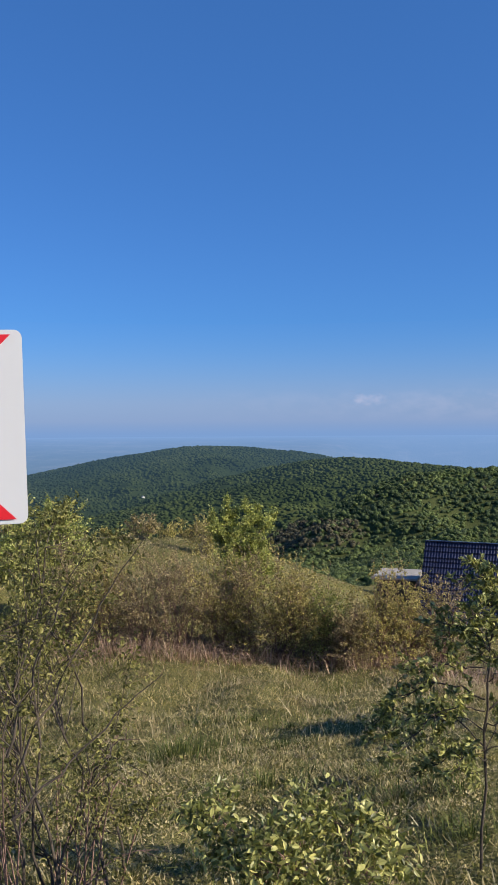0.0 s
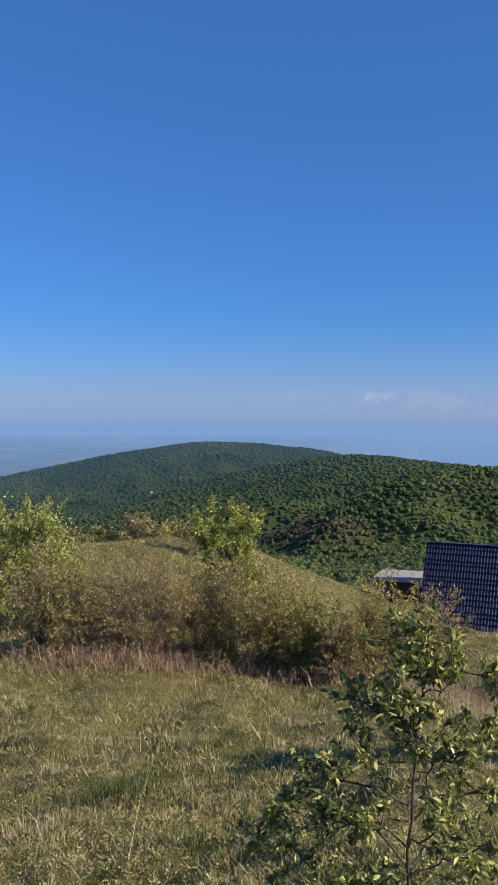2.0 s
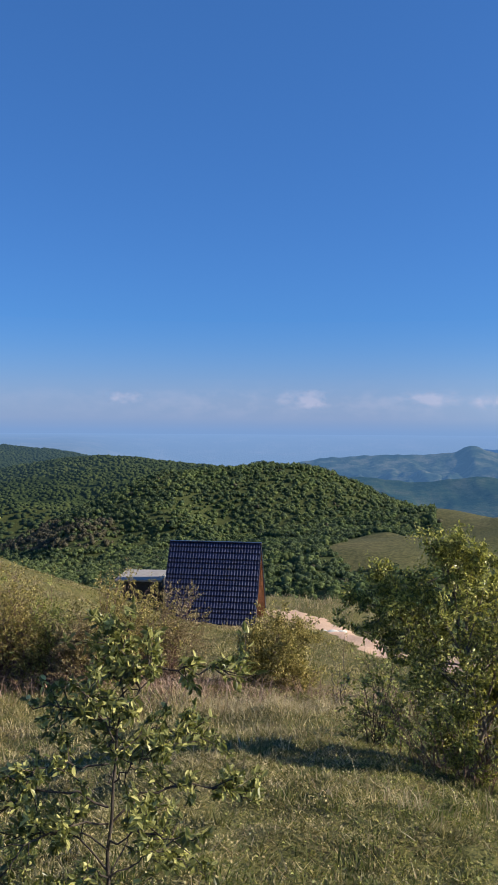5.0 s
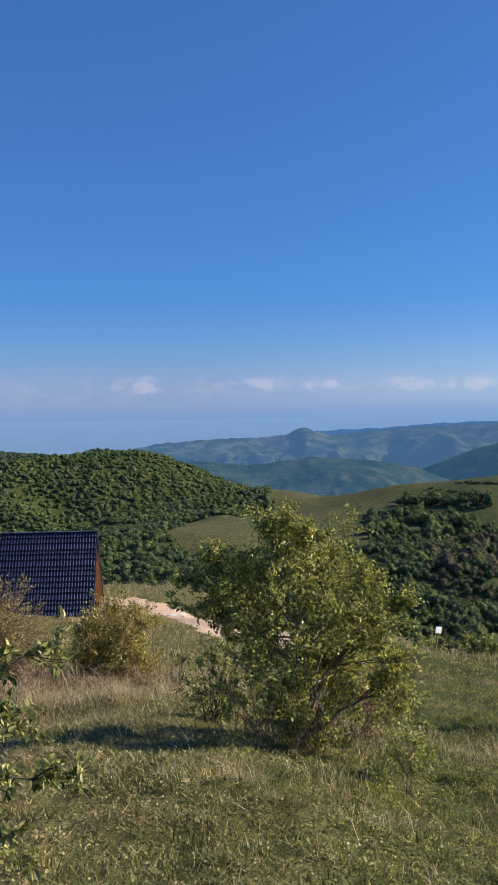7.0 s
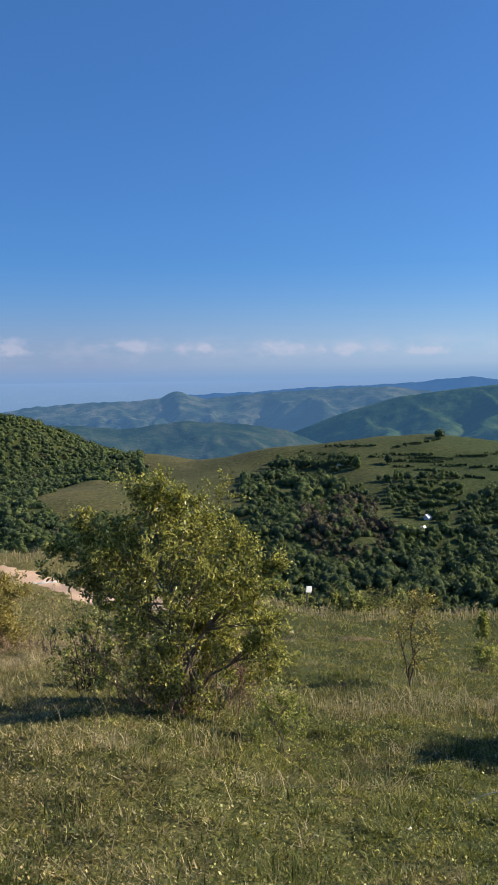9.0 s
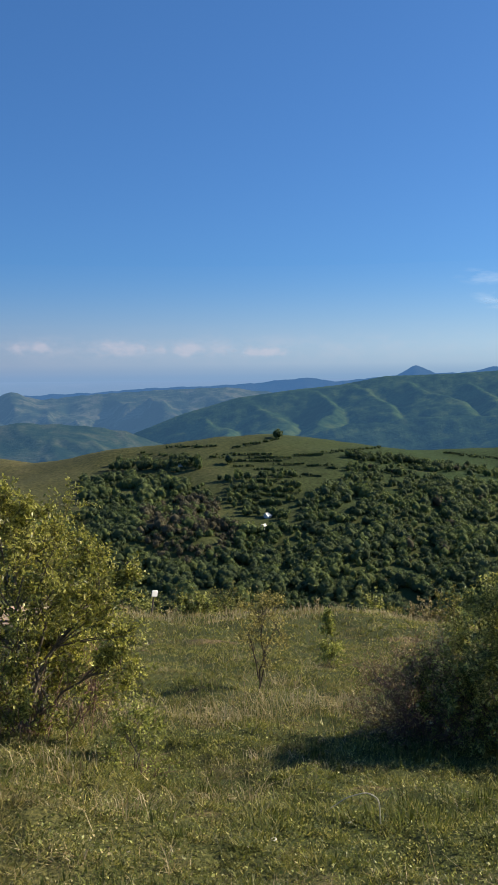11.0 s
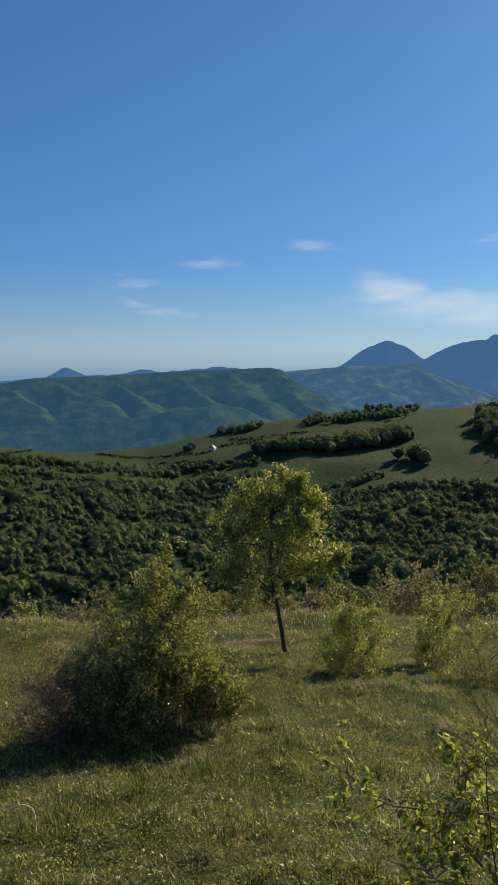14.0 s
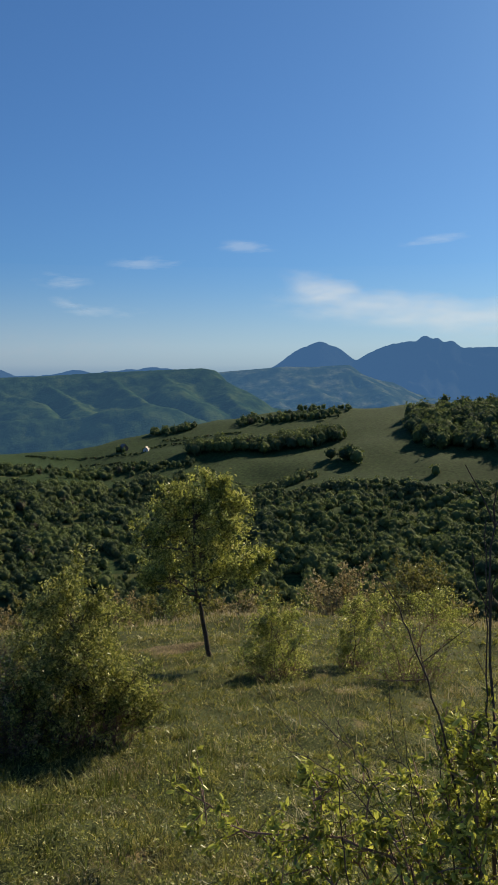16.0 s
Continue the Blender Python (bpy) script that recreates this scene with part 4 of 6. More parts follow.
lobed("wild_pear_tree", -29.86, 9.72, [(-.99, 1.86, .49), (-.30, 2.22, .52), (.38, 1.98, .55), (.80, 1.52, .49), (-.11, 1.39, .74), (-.78, 1.46, .38), (.55, .98, .48), (-.12, .62, .30),
                                     (.99, .86, .29), (.27, .55, .33)], 135, PEAR, "large bushy wild fruit tree with yellow-green leaves", category="tree",
      shoots=[(-.13, 2.74), (-.43, 2.61), (.32, 2.51), (.68, 2.21), (-1.05, 2.36), (1.23, 1.81), (-1.42, 2.0), (.1, 2.6)], leaf_size=0.044, stem=0.038, limbs=31, twigs=9, rosettes=11, per=3, depth=.75, feet=.16, twig=.52, tangle=130)
bush_at("side_bush", -23.8, -.372, -.235, 4.6, 136, GREEN, "small dark green bush beside the fruit tree", branches=26, twigs=8, leaves=16, leaf_size=0.045, bark=DARKBARK)
bush_at("sparse_bush", -34.2, -.385, -.26, 4.5, 148, OLIVE, "sparse olive bush beside the fruit tree", branches=24, twigs=7, leaves=10, leaf_size=0.04, bark=REDTWIG)
lobed("sparse_bush", -37.0, 8.4, [(.01, .40, .20), (-.13, .30, .17), (.14, .33, .15), (-.3, .2, .2)], 137, LIME, "low sparse yellow-green bush in tall grass", shoots=[(-.04, .78), (.15, .62), (-.23, .59), (.25, .5)],
      leaf_size=0.032, stem=0.010, limbs=11, twigs=5, rosettes=3, per=3, depth=.2, feet=.08, tangle=22)
lobed("sapling", -45.74, 14.25, [(.01, 1.33, .38), (-.23, .94, .33), (.25, 1.03, .33), (.05, .64, .33)], 138, OLIVE, "sparse sapling with thin branches", category="sapling",
      shoots=[(.06, 1.67), (-.32, 1.42), (.35, 1.62)], leaf_size=0.046, stem=0.022, bark=DARKBARK, limbs=12, twigs=5, rosettes=2, per=4, depth=.25, feet=.05)
lobed("sapling", -50.5, 18.7, [(-.02, .52, .17), (.06, .24, .27), (-.09, .77, .12)], 139, LIME, "small pale green sapling", category="sapling", shoots=[(-.06, 1.22), (.0, 1.1)], leaf_size=0.06, stem=0.015, limbs=9, per=4, depth=.1, feet=.04)
lobed("round_bush", -62.04, 10.47, [(-.05, 1.48, .48), (.33, 1.26, .43), (-.42, 1.18, .43), (.64, .90, .32), (-.03, .80, .60), (.45, .58, .44), (-.55, .66, .44), (0, 1.15, .5), (-.85, .7, .35), (.8, .5, .28)], 140, GREEN, "dense dark green rounded bush with leafy shoots",
      shoots=[(.11, 2.53), (-.12, 2.15), (.40, 1.92), (-.5, 1.8)], leaf_size=0.040, stem=0.026, bark=DARKBARK, limbs=28, twigs=9, rosettes=9, per=3, depth=.55, feet=.25, twig=.62, tangle=260)
bush_at("bramble", -56.2, -.418, -.275, 11.5, 141, BROWNISH, "brownish bramble with bare purple stems", branches=110, twigs=20, leaves=5, leaf_size=0.034, bark=REDTWIG, stem=0.014)
lobed("small_tree", -70.81, 19.02, [(-.32, 3.15, .80), (-1.0, 2.86, .60), (.52, 2.95, .62), (-.13, 2.3, .80), (-.84, 1.75, .60), (.70, 1.97, .53), (-1.38, 1.56, .38), (.22, 3.5, .46), (1.11, 2.04, .32), (-.62, 3.5, .40),
                                    (-1.41, 2.54, .33)], 142, LIME, "small open-crowned tree with a leaning dark trunk", category="tree", trunk=[(-.06, .4), (-.19, 1.12), (-.34, 2.0), (-.32, 2.9), (-.25, 3.4)],
      shoots=[(-.1, 4.1), (.4, 4.0), (-.8, 3.95), (1.3, 2.3)], leaf_size=0.068, stem=0.062, bark=DARKBARK, limbs=20, twigs=9, rosettes=9, per=3, depth=.7)
lobed("yellow_bush", -75.54, 16.15, [(-.12, .94, .48), (-.44, .48, .37), (.32, .62, .43), (-.06, .39, .48)], 143, LIME, "sparse bush with yellow-green leaves", shoots=[(-.01, 1.5), (-.33, 1.15), (.4, 1.2)],
      leaf_size=0.046, stem=0.02, bark=DARKBARK, limbs=16, twigs=6, rosettes=7, per=3, depth=.4, tangle=70)
lobed("yellow_bush", -80.72, 18.17, [(-.07, .74, .42), (.04, 1.23, .26), (-.30, .47, .26), (.3, .8, .3)], 144, LIME, "sparse bush with yellow-green leaves", shoots=[(.15, 1.55), (-.31, 1.2), (.4, 1.2)],
      leaf_size=0.05, stem=0.02, bark=DARKBARK, limbs=12, twigs=6, rosettes=6, per=3, depth=.3, tangle=60)
lobed("yellow_bush", -84.2, 16.4, [(-.55, 1.33, .42), (.09, 1.05, .50), (-.55, .8, .36), (.55, 1.3, .5), (.9, .9, .4)], 145, LIME, "sparse bush with yellow-green leaves and red-brown stems", shoots=[(-.57, 1.75), (.08, 1.65), (.7, 1.9), (1.1, 1.5)],
      leaf_size=0.046, stem=0.022, bark=REDTWIG, limbs=12, twigs=6, rosettes=6, per=3, depth=.4, feet=.2, tangle=90)
for az, r, h, w, mat, lab in ((-80.2, 32, 2.7, 4.6, BROWNISH, "dense reddish-brown bush at the slope edge"), (-85, 31, 2.9, 3.8, THORN, "dense olive bush at the slope edge"),
                              (-41.4, 33, 1.6, 2.4, GREEN, "rounded green bush at the slope edge")):
    shrub("edge_bush", az, r, h, w, 146 + int(-az), mat, lab, branches=54, twigs=10, leaves=11, leaf_size=0.11, group="bushes on the brow")
g0 = np.random.default_rng(9)
for i, az in enumerate(np.arange(-33, -96, -2.0)):
    shrub("edge_bush", az + g0.uniform(-.8, .8), g0.uniform(32, 38), g0.uniform(1.3, 2.5), g0.uniform(2.4, 3.8), 160 + i, [BROWNISH, THORN, GREEN, THORN][i % 4],
          "scrubby bush along the brow of the slope", branches=24, twigs=8, leaves=10, leaf_size=0.12, group="bushes on the brow", low=0.15)
for i, az in enumerate(np.arange(19, 4, -2.2)):
    shrub("edge_bush", az, g0.uniform(43, 47), g0.uniform(1.0, 1.8), g0.uniform(2.6, 4), 200 + i, [BROWNISH, OLIVE][i % 2],
          "scrubby bush along the brow of the slope", branches=24, twigs=8, leaves=10, leaf_size=0.12, group="bushes on the brow", low=0.15)

# ---- shrubs close to the path ----
def arm_shrub(name, az, r, arms, seed, leaf, label, leaf_size, stem, twig=0.16, twigs=9, rosettes=4, per=6, bark=None, slim=0.5):
    """A young shrub with its own few arms: points across, deep and high; leaves in rosettes on side twigs."""
    g = np.random.default_rng(seed)
    root = tagged(new(name), label, "shrub")
    root.location = at(az, r)
    ca, sn = math.cos(radians(az)), math.sin(radians(az))
    turn = np.array([[ca, sn, 0], [-sn, ca, 0], [0, 0, 1.0]])
    lp, ld = [], []
    for k, (pts, thick, leafy) in enumerate(arms):
        p = np.array(pts, dtype=float) @ turn
        q = bezier(p[0], p[1], p[2], 12) if len(p) == 3 else np.stack([np.interp(np.linspace(0, len(p) - 1, 14), np.arange(len(p)), p[:, c]) for c in range(3)], 1)
        q[1:-1] += g.normal(size=(len(q) - 2, 3)) * 0.011
        v, f = tubes([(q, np.linspace(stem * thick, stem * 0.22, len(q)))], 7)
        fine = []
        for _ in range(int(twigs * leafy)):
            s = g.uniform(leafy and 0.25 if k else 0.45, 1.0) * (len(q) - 1)
            i = int(min(s, len(q) - 2))
            a = q[i] + (q[i + 1] - q[i]) * (s - i)
            d = unit(unit(q[i + 1] - q[i]) * 0.7 + g.normal(size=3) * 0.7 + np.array([0, 0, 0.25]))
            e = a + d * twig * g.uniform(0.4, 1.1)
            fine.append((np.stack([a, (a + e) / 2 + g.normal(size=3) * 0.008, e]), np.array([0.0030, 0.0022, 0.0012])))
            for _ in range(rosettes):
                c = a + (e - a) * g.uniform(0.3, 1.05)
                lp.append(np.repeat(c[None], per, 0) + g.normal(size=(per, 3)) * 0.008)
                ld.append(unit(d * 0.5 + g.normal(size=(per, 3)) * 0.9 - np.array([0, 0, 0.1])))
        if fine:
            v2, f2 = tubes(fine, 3)
            v, f = np.concatenate([v, v2]), np.concatenate([f, f2 + len(v)])
        part("branch" if k else "trunk", mesh_of("branch", v, f, bark or BARK, None, True), root)
    pos, dr = np.concatenate(lp), np.concatenate(ld)
    v, f = leaf_mesh(pos, dr, leaf_size * g.uniform(0.5, 1.35, len(pos)), g, slim, True)
    part("foliage", mesh_of("foliage", v, f, leaf), root)
    return root


UPPER_ARMS = [([(-.02, 0, -.05), (-.01, 0, .75), (.03, .02, 1.1), (.05, .02, 1.3), (.04, 0, 1.50)], 1.0, 2.0),
              ([(.05, 0, 1.3), (.25, -.05, 1.42), (.50, -.05, 1.33)], .5, 1.3), ([(.04, 0, 1.3), (.06, .1, 1.41), (-.02, .12, 1.46)], .4, 1.2), ([(.03, 0, 1.25), (.16, -.1, 1.36), (.14, -.12, 1.42)], .4, 1.0),
              ([(.02, 0, 1.1), (-.1, .05, 1.25), (-.24, .05, 1.22)], .4, 1.0), ([(0, 0, 1.02), (-.2, -.1, 1.1), (-.36, -.12, 1.0)], .5, 1.2)]
MIDDLE_ARMS = [([(0, 0, .86), (-.28, 0, 1.05), (-.52, .02, .74)], .6, 1.6), ([(0, 0, .8), (-.22, -.2, .95), (-.40, -.25, .70)], .5, 1.2), ([(.01, 0, .8), (.22, .05, 1.0), (.54, .08, .83)], .6, 1.5),
              ([(.03, 0, 1.05), (.15, .1, 1.16), (.34, .1, 1.08)], .45, 1.1), ([(0, 0, .7), (.12, -.2, .9), (.26, -.3, .85)], .5, .9), ([(0, 0, .95), (.05, .3, 1.1), (-.1, .42, 1.1)], .5, 1.0)]
LOWER_ARMS = [([(0, 0, .62), (-.2, .2, .8), (-.42, .3, .62)], .5, 1.0), ([(0, 0, .6), (-.15, -.1, .7), (-.34, -.15, .52)], .4, .9), ([(0, 0, .6), (.2, 0, .75), (.36, 0, .58)], .4, 1.0),
              ([(0, 0, .7), (-.3, .1, .85), (-.5, .12, .60)], .4, 1.2), ([(0, 0, .55), (-.1, -.25, .7), (-.2, -.3, .6)], .4, 1.0), ([(0, 0, .55), (.1, .2, .8), (.2, .35, .7)], .4, 1.0),
              ([(.02, 0, 1.15), (-.06, -.15, 1.3), (-.1, -.2, 1.36)], .4, 1.0), ([(.02, 0, .95), (.1, -.12, 1.1), (.2, -.2, 1.15)], .4, 1.0)]
arm_shrub("leafy_shrub", -5.4, 3.1, UPPER_ARMS + MIDDLE_ARMS + LOWER_ARMS, 150, SAPLEAF, "young leafy shrub with pale green toothed leaves", 0.033, 0.008, twig=0.15, twigs=13, rosettes=8, per=3, bark=DARKBARK)
lobed("leafy_shrub", 14.98, 2.45, [(-0.33, 0.46, 0.12), (-0.14, 0.44, 0.12), (0.05, 0.47, 0.12), (-0.02, 0.33, 0.14), (0.24, 0.39, 0.14), (-0.24, 0.35, 0.12), (0.19, 0.27, 0.14), (0.42, 0.27, 0.12)], 153, SAPLEAF,
      "low leafy shrub with green lobed leaves", category="shrub", shoots=[(-0.47, 0.53), (-0.28, 0.51), (-0.04, 0.55), (0.35, 0.44), (-0.38, 0.39)], leaf_size=0.036, stem=0.010, bark=REDTWIG, limbs=10, twigs=5, rosettes=3, per=3, depth=.2, feet=.08, twig=1.0)
LONG_ARMS = [([(.10, 0, -.05), (.08, 0, .6), (.06, 0, 1.0), (.05, 0, 1.26)], 1.0, 2.2), ([(.0, 0, .5), (-.12, .02, .84), (-.36, .02, .86), (-.60, 0, .84), (-.80, -.03, .96)], .7, 1.8), ([(-.1, 0, .55), (-.3, -.05, .68), (-.63, -.1, .74)], .6, 1.5),
             ([(-.4, 0, .86), (-.44, .03, .95), (-.41, .04, 1.02)], .4, .9), ([(-.1, 0, .7), (-.22, 0, .9), (-.27, 0, 1.05)], .5, 1.2), ([(.05, 0, .6), (-.05, -.06, .9), (-.17, -.08, .92)], .5, 1.3), ([(.06, 0, .8), (-.02, .05, 1.0), (-.04, .05, 1.16)], .5, 1.3)]
SHORT_ARMS = [([(.06, 0, .7), (.14, 0, 1.0), (.12, 0, 1.22)], .5, 1.5), ([(.06, 0, .6), (.1, -.1, .85), (.02, -.12, 1.02)], .5, 1.4), ([(.08, 0, .5), (.22, 0, .85), (.26, 0, 1.1)], .5, 1.4), ([(-.05, 0, .5), (-.2, .1, .7), (-.34, .12, .80)], .5, 1.3),
             ([(-.2, 0, .6), (-.45, .1, .78), (-.7, .12, .80)], .5, 1.2), ([(.0, 0, .6), (-.02, .12, .8), (-.12, .15, .98)], .5, 1.1)]
ROSE_ARMS = [([(a, b, c * 1.08) for a, b, c in p], q, w) for p, q, w in LONG_ARMS + SHORT_ARMS]
arm_shrub("leafy_shrub", -87.26, 2.80, ROSE_ARMS, 154, YOUNG, "low shrub with reddish arms and yellow-green leaves", 0.027, 0.009, twig=0.15, twigs=14, rosettes=8, per=3, bark=REDTWIG, slim=0.5)
thorn = lobed("thorn_bush", 33.22, 3.48, [(-0.01, 1.81, 0.17), (0.06, 1.53, 0.23), (-0.07, 1.29, 0.25), (0.12, 1.20, 0.23), (-0.02, 0.93, 0.31), (0.22, 0.85, 0.23), (0.00, 0.54, 0.31), (0.24, 0.43, 0.23), (-0.11, 0.23, 0.25), (-0.28, 1.44, 0.31), (-0.28, 0.90, 0.34)],
              155, THORN, "thorny bush with thin arching twigs and tiny leaves", shoots=[(0.48, 1.79), (0.20, 1.97), (0.37, 1.68), (0.31, 1.52), (0.50, 0.97), (0.50, 0.49), (0.45, 1.31)],
              leaf_size=0.024, stem=0.014, bark=DARKBARK, limbs=18, twigs=7, rosettes=4, per=3, depth=.45, feet=.3, twig=.95, tangle=30)
for a, b, c in (((-1.75, 2.0, 0.25), (-1.55, 2.1, 0.72), (-1.26, 2.13, 1.15)), ((-1.8, 2.1, 0.3), (-1.7, 2.2, 0.75), (-1.5, 2.2, 1.1)), ((-1.75, 2.0, 0.1), (-1.5, 2.1, 0.35), (-1.2, 2.2, 0.6))):
    o = np.array(thorn.location)
    pts = bezier(np.array(a) - o, np.array(b) - o, np.array(c) - o, 14)
    pts[1:-1] += np.random.default_rng(3).normal(size=(12, 3)) * 0.006
    tv, tf = tubes([(pts, np.linspace(0.006, 0.0015, 14))], 5)
    part("branch", mesh_of("branch", tv, tf, DARKBARK, None, True), thorn, "long bare arching twig")


# ============ house ============
def build_house():
    metal = plain_material("dark_blue_metal_tiles", (0.016, 0.020, 0.055), 0.28, 0.3, 0.3, 3)
    wood = plain_material("brown_boards", (0.26, 0.10, 0.045), 0.6, 0, 0.25, 5)
    white = plain_material("white_render", (0.78, 0.76, 0.73), 0.8, 0, 0.06, 4)
    dark = plain_material("dark_glass", (0.02, 0.025, 0.03), 0.08, 0, 0.05, 2)
    house = tagged(new("a_frame_house"), "A-frame cabin with a dark blue metal tile roof", "house")
    p = at(-12.55, 48)
    house.location = (p.x, p.y, EYE - 48 * 0.231)
    house.rotation_euler = (0, 0, radians(-12.55 - 11))
    L, H, W = 5.25, 4.65, 2.4
    n = math.hypot(H, W) + 0.12
    ang = math.atan2(H, W)
    # pressed metal tiles: waves across, a step at every course
    nu, nv, waves_n, courses = 32 * 8, 17 * 4, 32, 17
    u, v = np.meshgrid(np.linspace(0, 1, nu + 1), np.linspace(0, 1, nv + 1), indexing="ij")
    bulge = 0.036 * np.sin(np.pi * u * waves_n) ** 2 + 0.055 * ((v * courses) % 1.0)
    grid = np.stack([(u - 0.5) * L, v * n, bulge], -1).reshape(-1, 3)
    i, j = np.meshgrid(np.arange(nu), np.arange(nv), indexing="ij")
    a = i * (nv + 1) + j
    quads = np.stack([a, a + nv + 1, a + nv + 2, a + 1], -1).reshape(-1, 4)
    for s in (-1, 1):
        # v runs down from the ridge
        down = np.array([0, s * math.cos(ang), -math.sin(ang)])
        out = np.array([0, s * math.sin(ang), math.cos(ang)])
        pts = np.outer(grid[:, 0], [1, 0, 0]) + np.outer(grid[:, 1], down) + np.outer(grid[:, 2] + 0.05, out) + np.array([0, 0, H])
        roof = part("roof", mesh_of("roof", pts, quads if s > 0 else quads[:, ::-1], metal), house)
        bm = bmesh.new()
        m = Matrix(((1, 0, 0, 0), (0, down[1], out[1], 0), (0, down[2], out[2], 0), (0, 0, 0, 1)))
        box(bm, (L - 0.03, n, 0.09), Matrix.Translation((0, 0, H)) @ m @ pose(0, n / 2, -0.01))
        bmesh.ops.recalc_face_normals(bm, faces=bm.faces)
        part("soffit", from_bm("soffit", bm, wood), house, "brown board lining under the roof")
        for e in (-1, 1):
            bm = bmesh.new()
            box(bm, (0.03, n + 0.02, 0.2), Matrix.Translation((0, 0, H)) @ m @ pose(e * (L / 2 + 0.012), n / 2, 0.0))
            bmesh.ops.recalc_face_normals(bm, faces=bm.faces)
            part("bargeboard", from_bm("bargeboard", bm, metal), house, "dark metal edge trim")
    bm = bmesh.new()
    box(bm, (L + 0.05, 0.24, 0.07), pose(0, 0, H + 0.08), 0.02)
    part("ridge_cap", from_bm("ridge_cap", bm, metal), house)
    for x, w in ((L / 2 - 0.75, white), (-L / 2 + 0.4, wood)):
        bm = bmesh.new()
        prof = ((-W + 0.18, -0.3), (W - 0.18, -0.3), (W - 0.18, 0.05), (0, H - 0.25), (-W + 0.18, 0.05))
        f1 = [bm.verts.new((x - 0.08, a, b)) for a, b in prof]
        f2 = [bm.verts.new((x + 0.08, a, b)) for a, b in prof]
        bm.faces.new(f1[::-1])
        bm.faces.new(f2)
        for k in range(5):
            bm.faces.new((f1[k], f1[(k + 1) % 5], f2[(k + 1) % 5], f2[k]))
        bmesh.ops.recalc_face_normals(bm, faces=bm.faces)
        part("wall", from_bm("wall", bm, w), house)
    x = L / 2 - 0.66
    bm = bmesh.new()
    box(bm, (0.05, 0.95, 2.05), pose(x, -0.55, 1.03), 0.01)
    door = part("door", from_bm("door", bm, wood), house, "brown wooden door")
    bm = bmesh.new()
    box(bm, (0.05, 0.03, 0.14), pose(x + 0.05, -0.2, 1.0), 0.01)
    part("door_handle", from_bm("door_handle", bm, metal), door)
    for y, z, wd, hg in ((0.6, 1.2, 0.9, 1.0), (0, 2.9, 0.8, 0.8)):
        bm = bmesh.new()
        box(bm, (0.06, wd, hg), pose(x, y, z), 0.008)
        win = part("window", from_bm("window", bm, white), house, "white window frame")
        bm = bmesh.new()
        box(bm, (0.02, wd - 0.14, hg - 0.14), pose(x + 0.032, y, z))
        part("pane", from_bm("pane", bm, dark), win, "dark glass pane")
    bm = bmesh.new()
    box(bm, (L - 0.6, 2 * W - 0.1, 1.4), pose(-0.1, 0, -0.72), 0.02)
    part("plinth", from_bm("plinth", bm, white), house, "white rendered plinth")


build_house()


def build_terrace():
    slab_m = plain_material("pale_concrete", (0.30, 0.275, 0.25), 0.9, 0, 0.2, 3, 0.01)
    wall_m = plain_material("dark_timber_wall", (0.035, 0.032, 0.035), 0.7, 0, 0.3, 5)
    t = tagged(new("terrace"), "pale concrete terrace slab on dark timber walls", "terrace")
    p = at(-7.6, 50)
    t.location = (p.x, p.y, EYE - 50 * 0.172)
    t.rotation_euler = (0, 0, radians(-18))
    bm = bmesh.new()
    box(bm, (2.7, 3.6, 0.10), pose(0, 0.4, -0.05), 0.015)
    part("slab", from_bm("slab", bm, slab_m), t)
    bm = bmesh.new()
    box(bm, (2.3, 3.0, 3.4), pose(0.1, 0.4, -1.86), 0.02)
    part("wall", from_bm("wall", bm, wall_m), t)
    bm = bmesh.new()
    box(bm, (1.3, 1.6, 2.4), pose(1.85, 0.2, -1.75), 0.03)
    part("annex", from_bm("annex", bm, wall_m), t, "dark timber annex")


build_terrace()


def cabin(az, tan, w, h, roof_c, wall_c, turn, label, nearest=200, farthest=700):
    """Far-off cabin with a gabled roof, set where the sight line meets the slope."""
    rr = np.arange(nearest, farthest, 1.0)
    x, y = polar(az, rr)
    k = np.nonzero((height(x, y) - EYE) / rr >= tan)[0]
    r = float(rr[k[0]]) if len(k) else 560.0
    c = tagged(new("cabin"), label, "cabin")
    c.location = at(az, r, -0.2)
    c.rotation_euler = (0, 0, radians(az + turn))
    wall = plain_material("cabin_wall", wall_c, 0.8, 0, 0.1, 1)
    roof = plain_material("cabin_roof", roof_c, 0.6, 0, 0.1, 1)
    bm = bmesh.new()
    prof = ((-w / 2, 0), (w / 2, 0), (w / 2, h * 0.45), (0, h * 0.96), (-w / 2, h * 0.45))
    d = w * 0.7
    f1 = [bm.verts.new((a, -d, b)) for a, b in prof]
    f2 = [bm.verts.new((a, d, b)) for a, b in prof]
    bm.faces.new(f1)
    bm.faces.new(f2[::-1])
    for k in range(5):
        bm.faces.new((f1[k], f2[k], f2[(k + 1) % 5], f1[(k + 1) % 5]))
    bmesh.ops.recalc_face_normals(bm, faces=bm.faces)
    part("wall", from_bm("wall", bm, wall), c)
    for sgn in (-1, 1):
        bm = bmesh.new()
        sl = math.hypot(w / 2, h * 0.51) + 0.5
        box(bm, (sl, 2 * d + 0.8, 0.15), pose(sgn * w / 4 * 1.08, 0, h * 0.70 + 0.05, 0, sgn * math.degrees(math.atan2(h * 0.51, w / 2)), 0))
        part("roof", from_bm("roof", bm, roof), c)
    bm = bmesh.new()
    box(bm, (w * 0.2, 0.1, h * 0.3), pose(0, -d - 0.03, h * 0.16))
    part("door", from_bm("door", bm, roof), c)


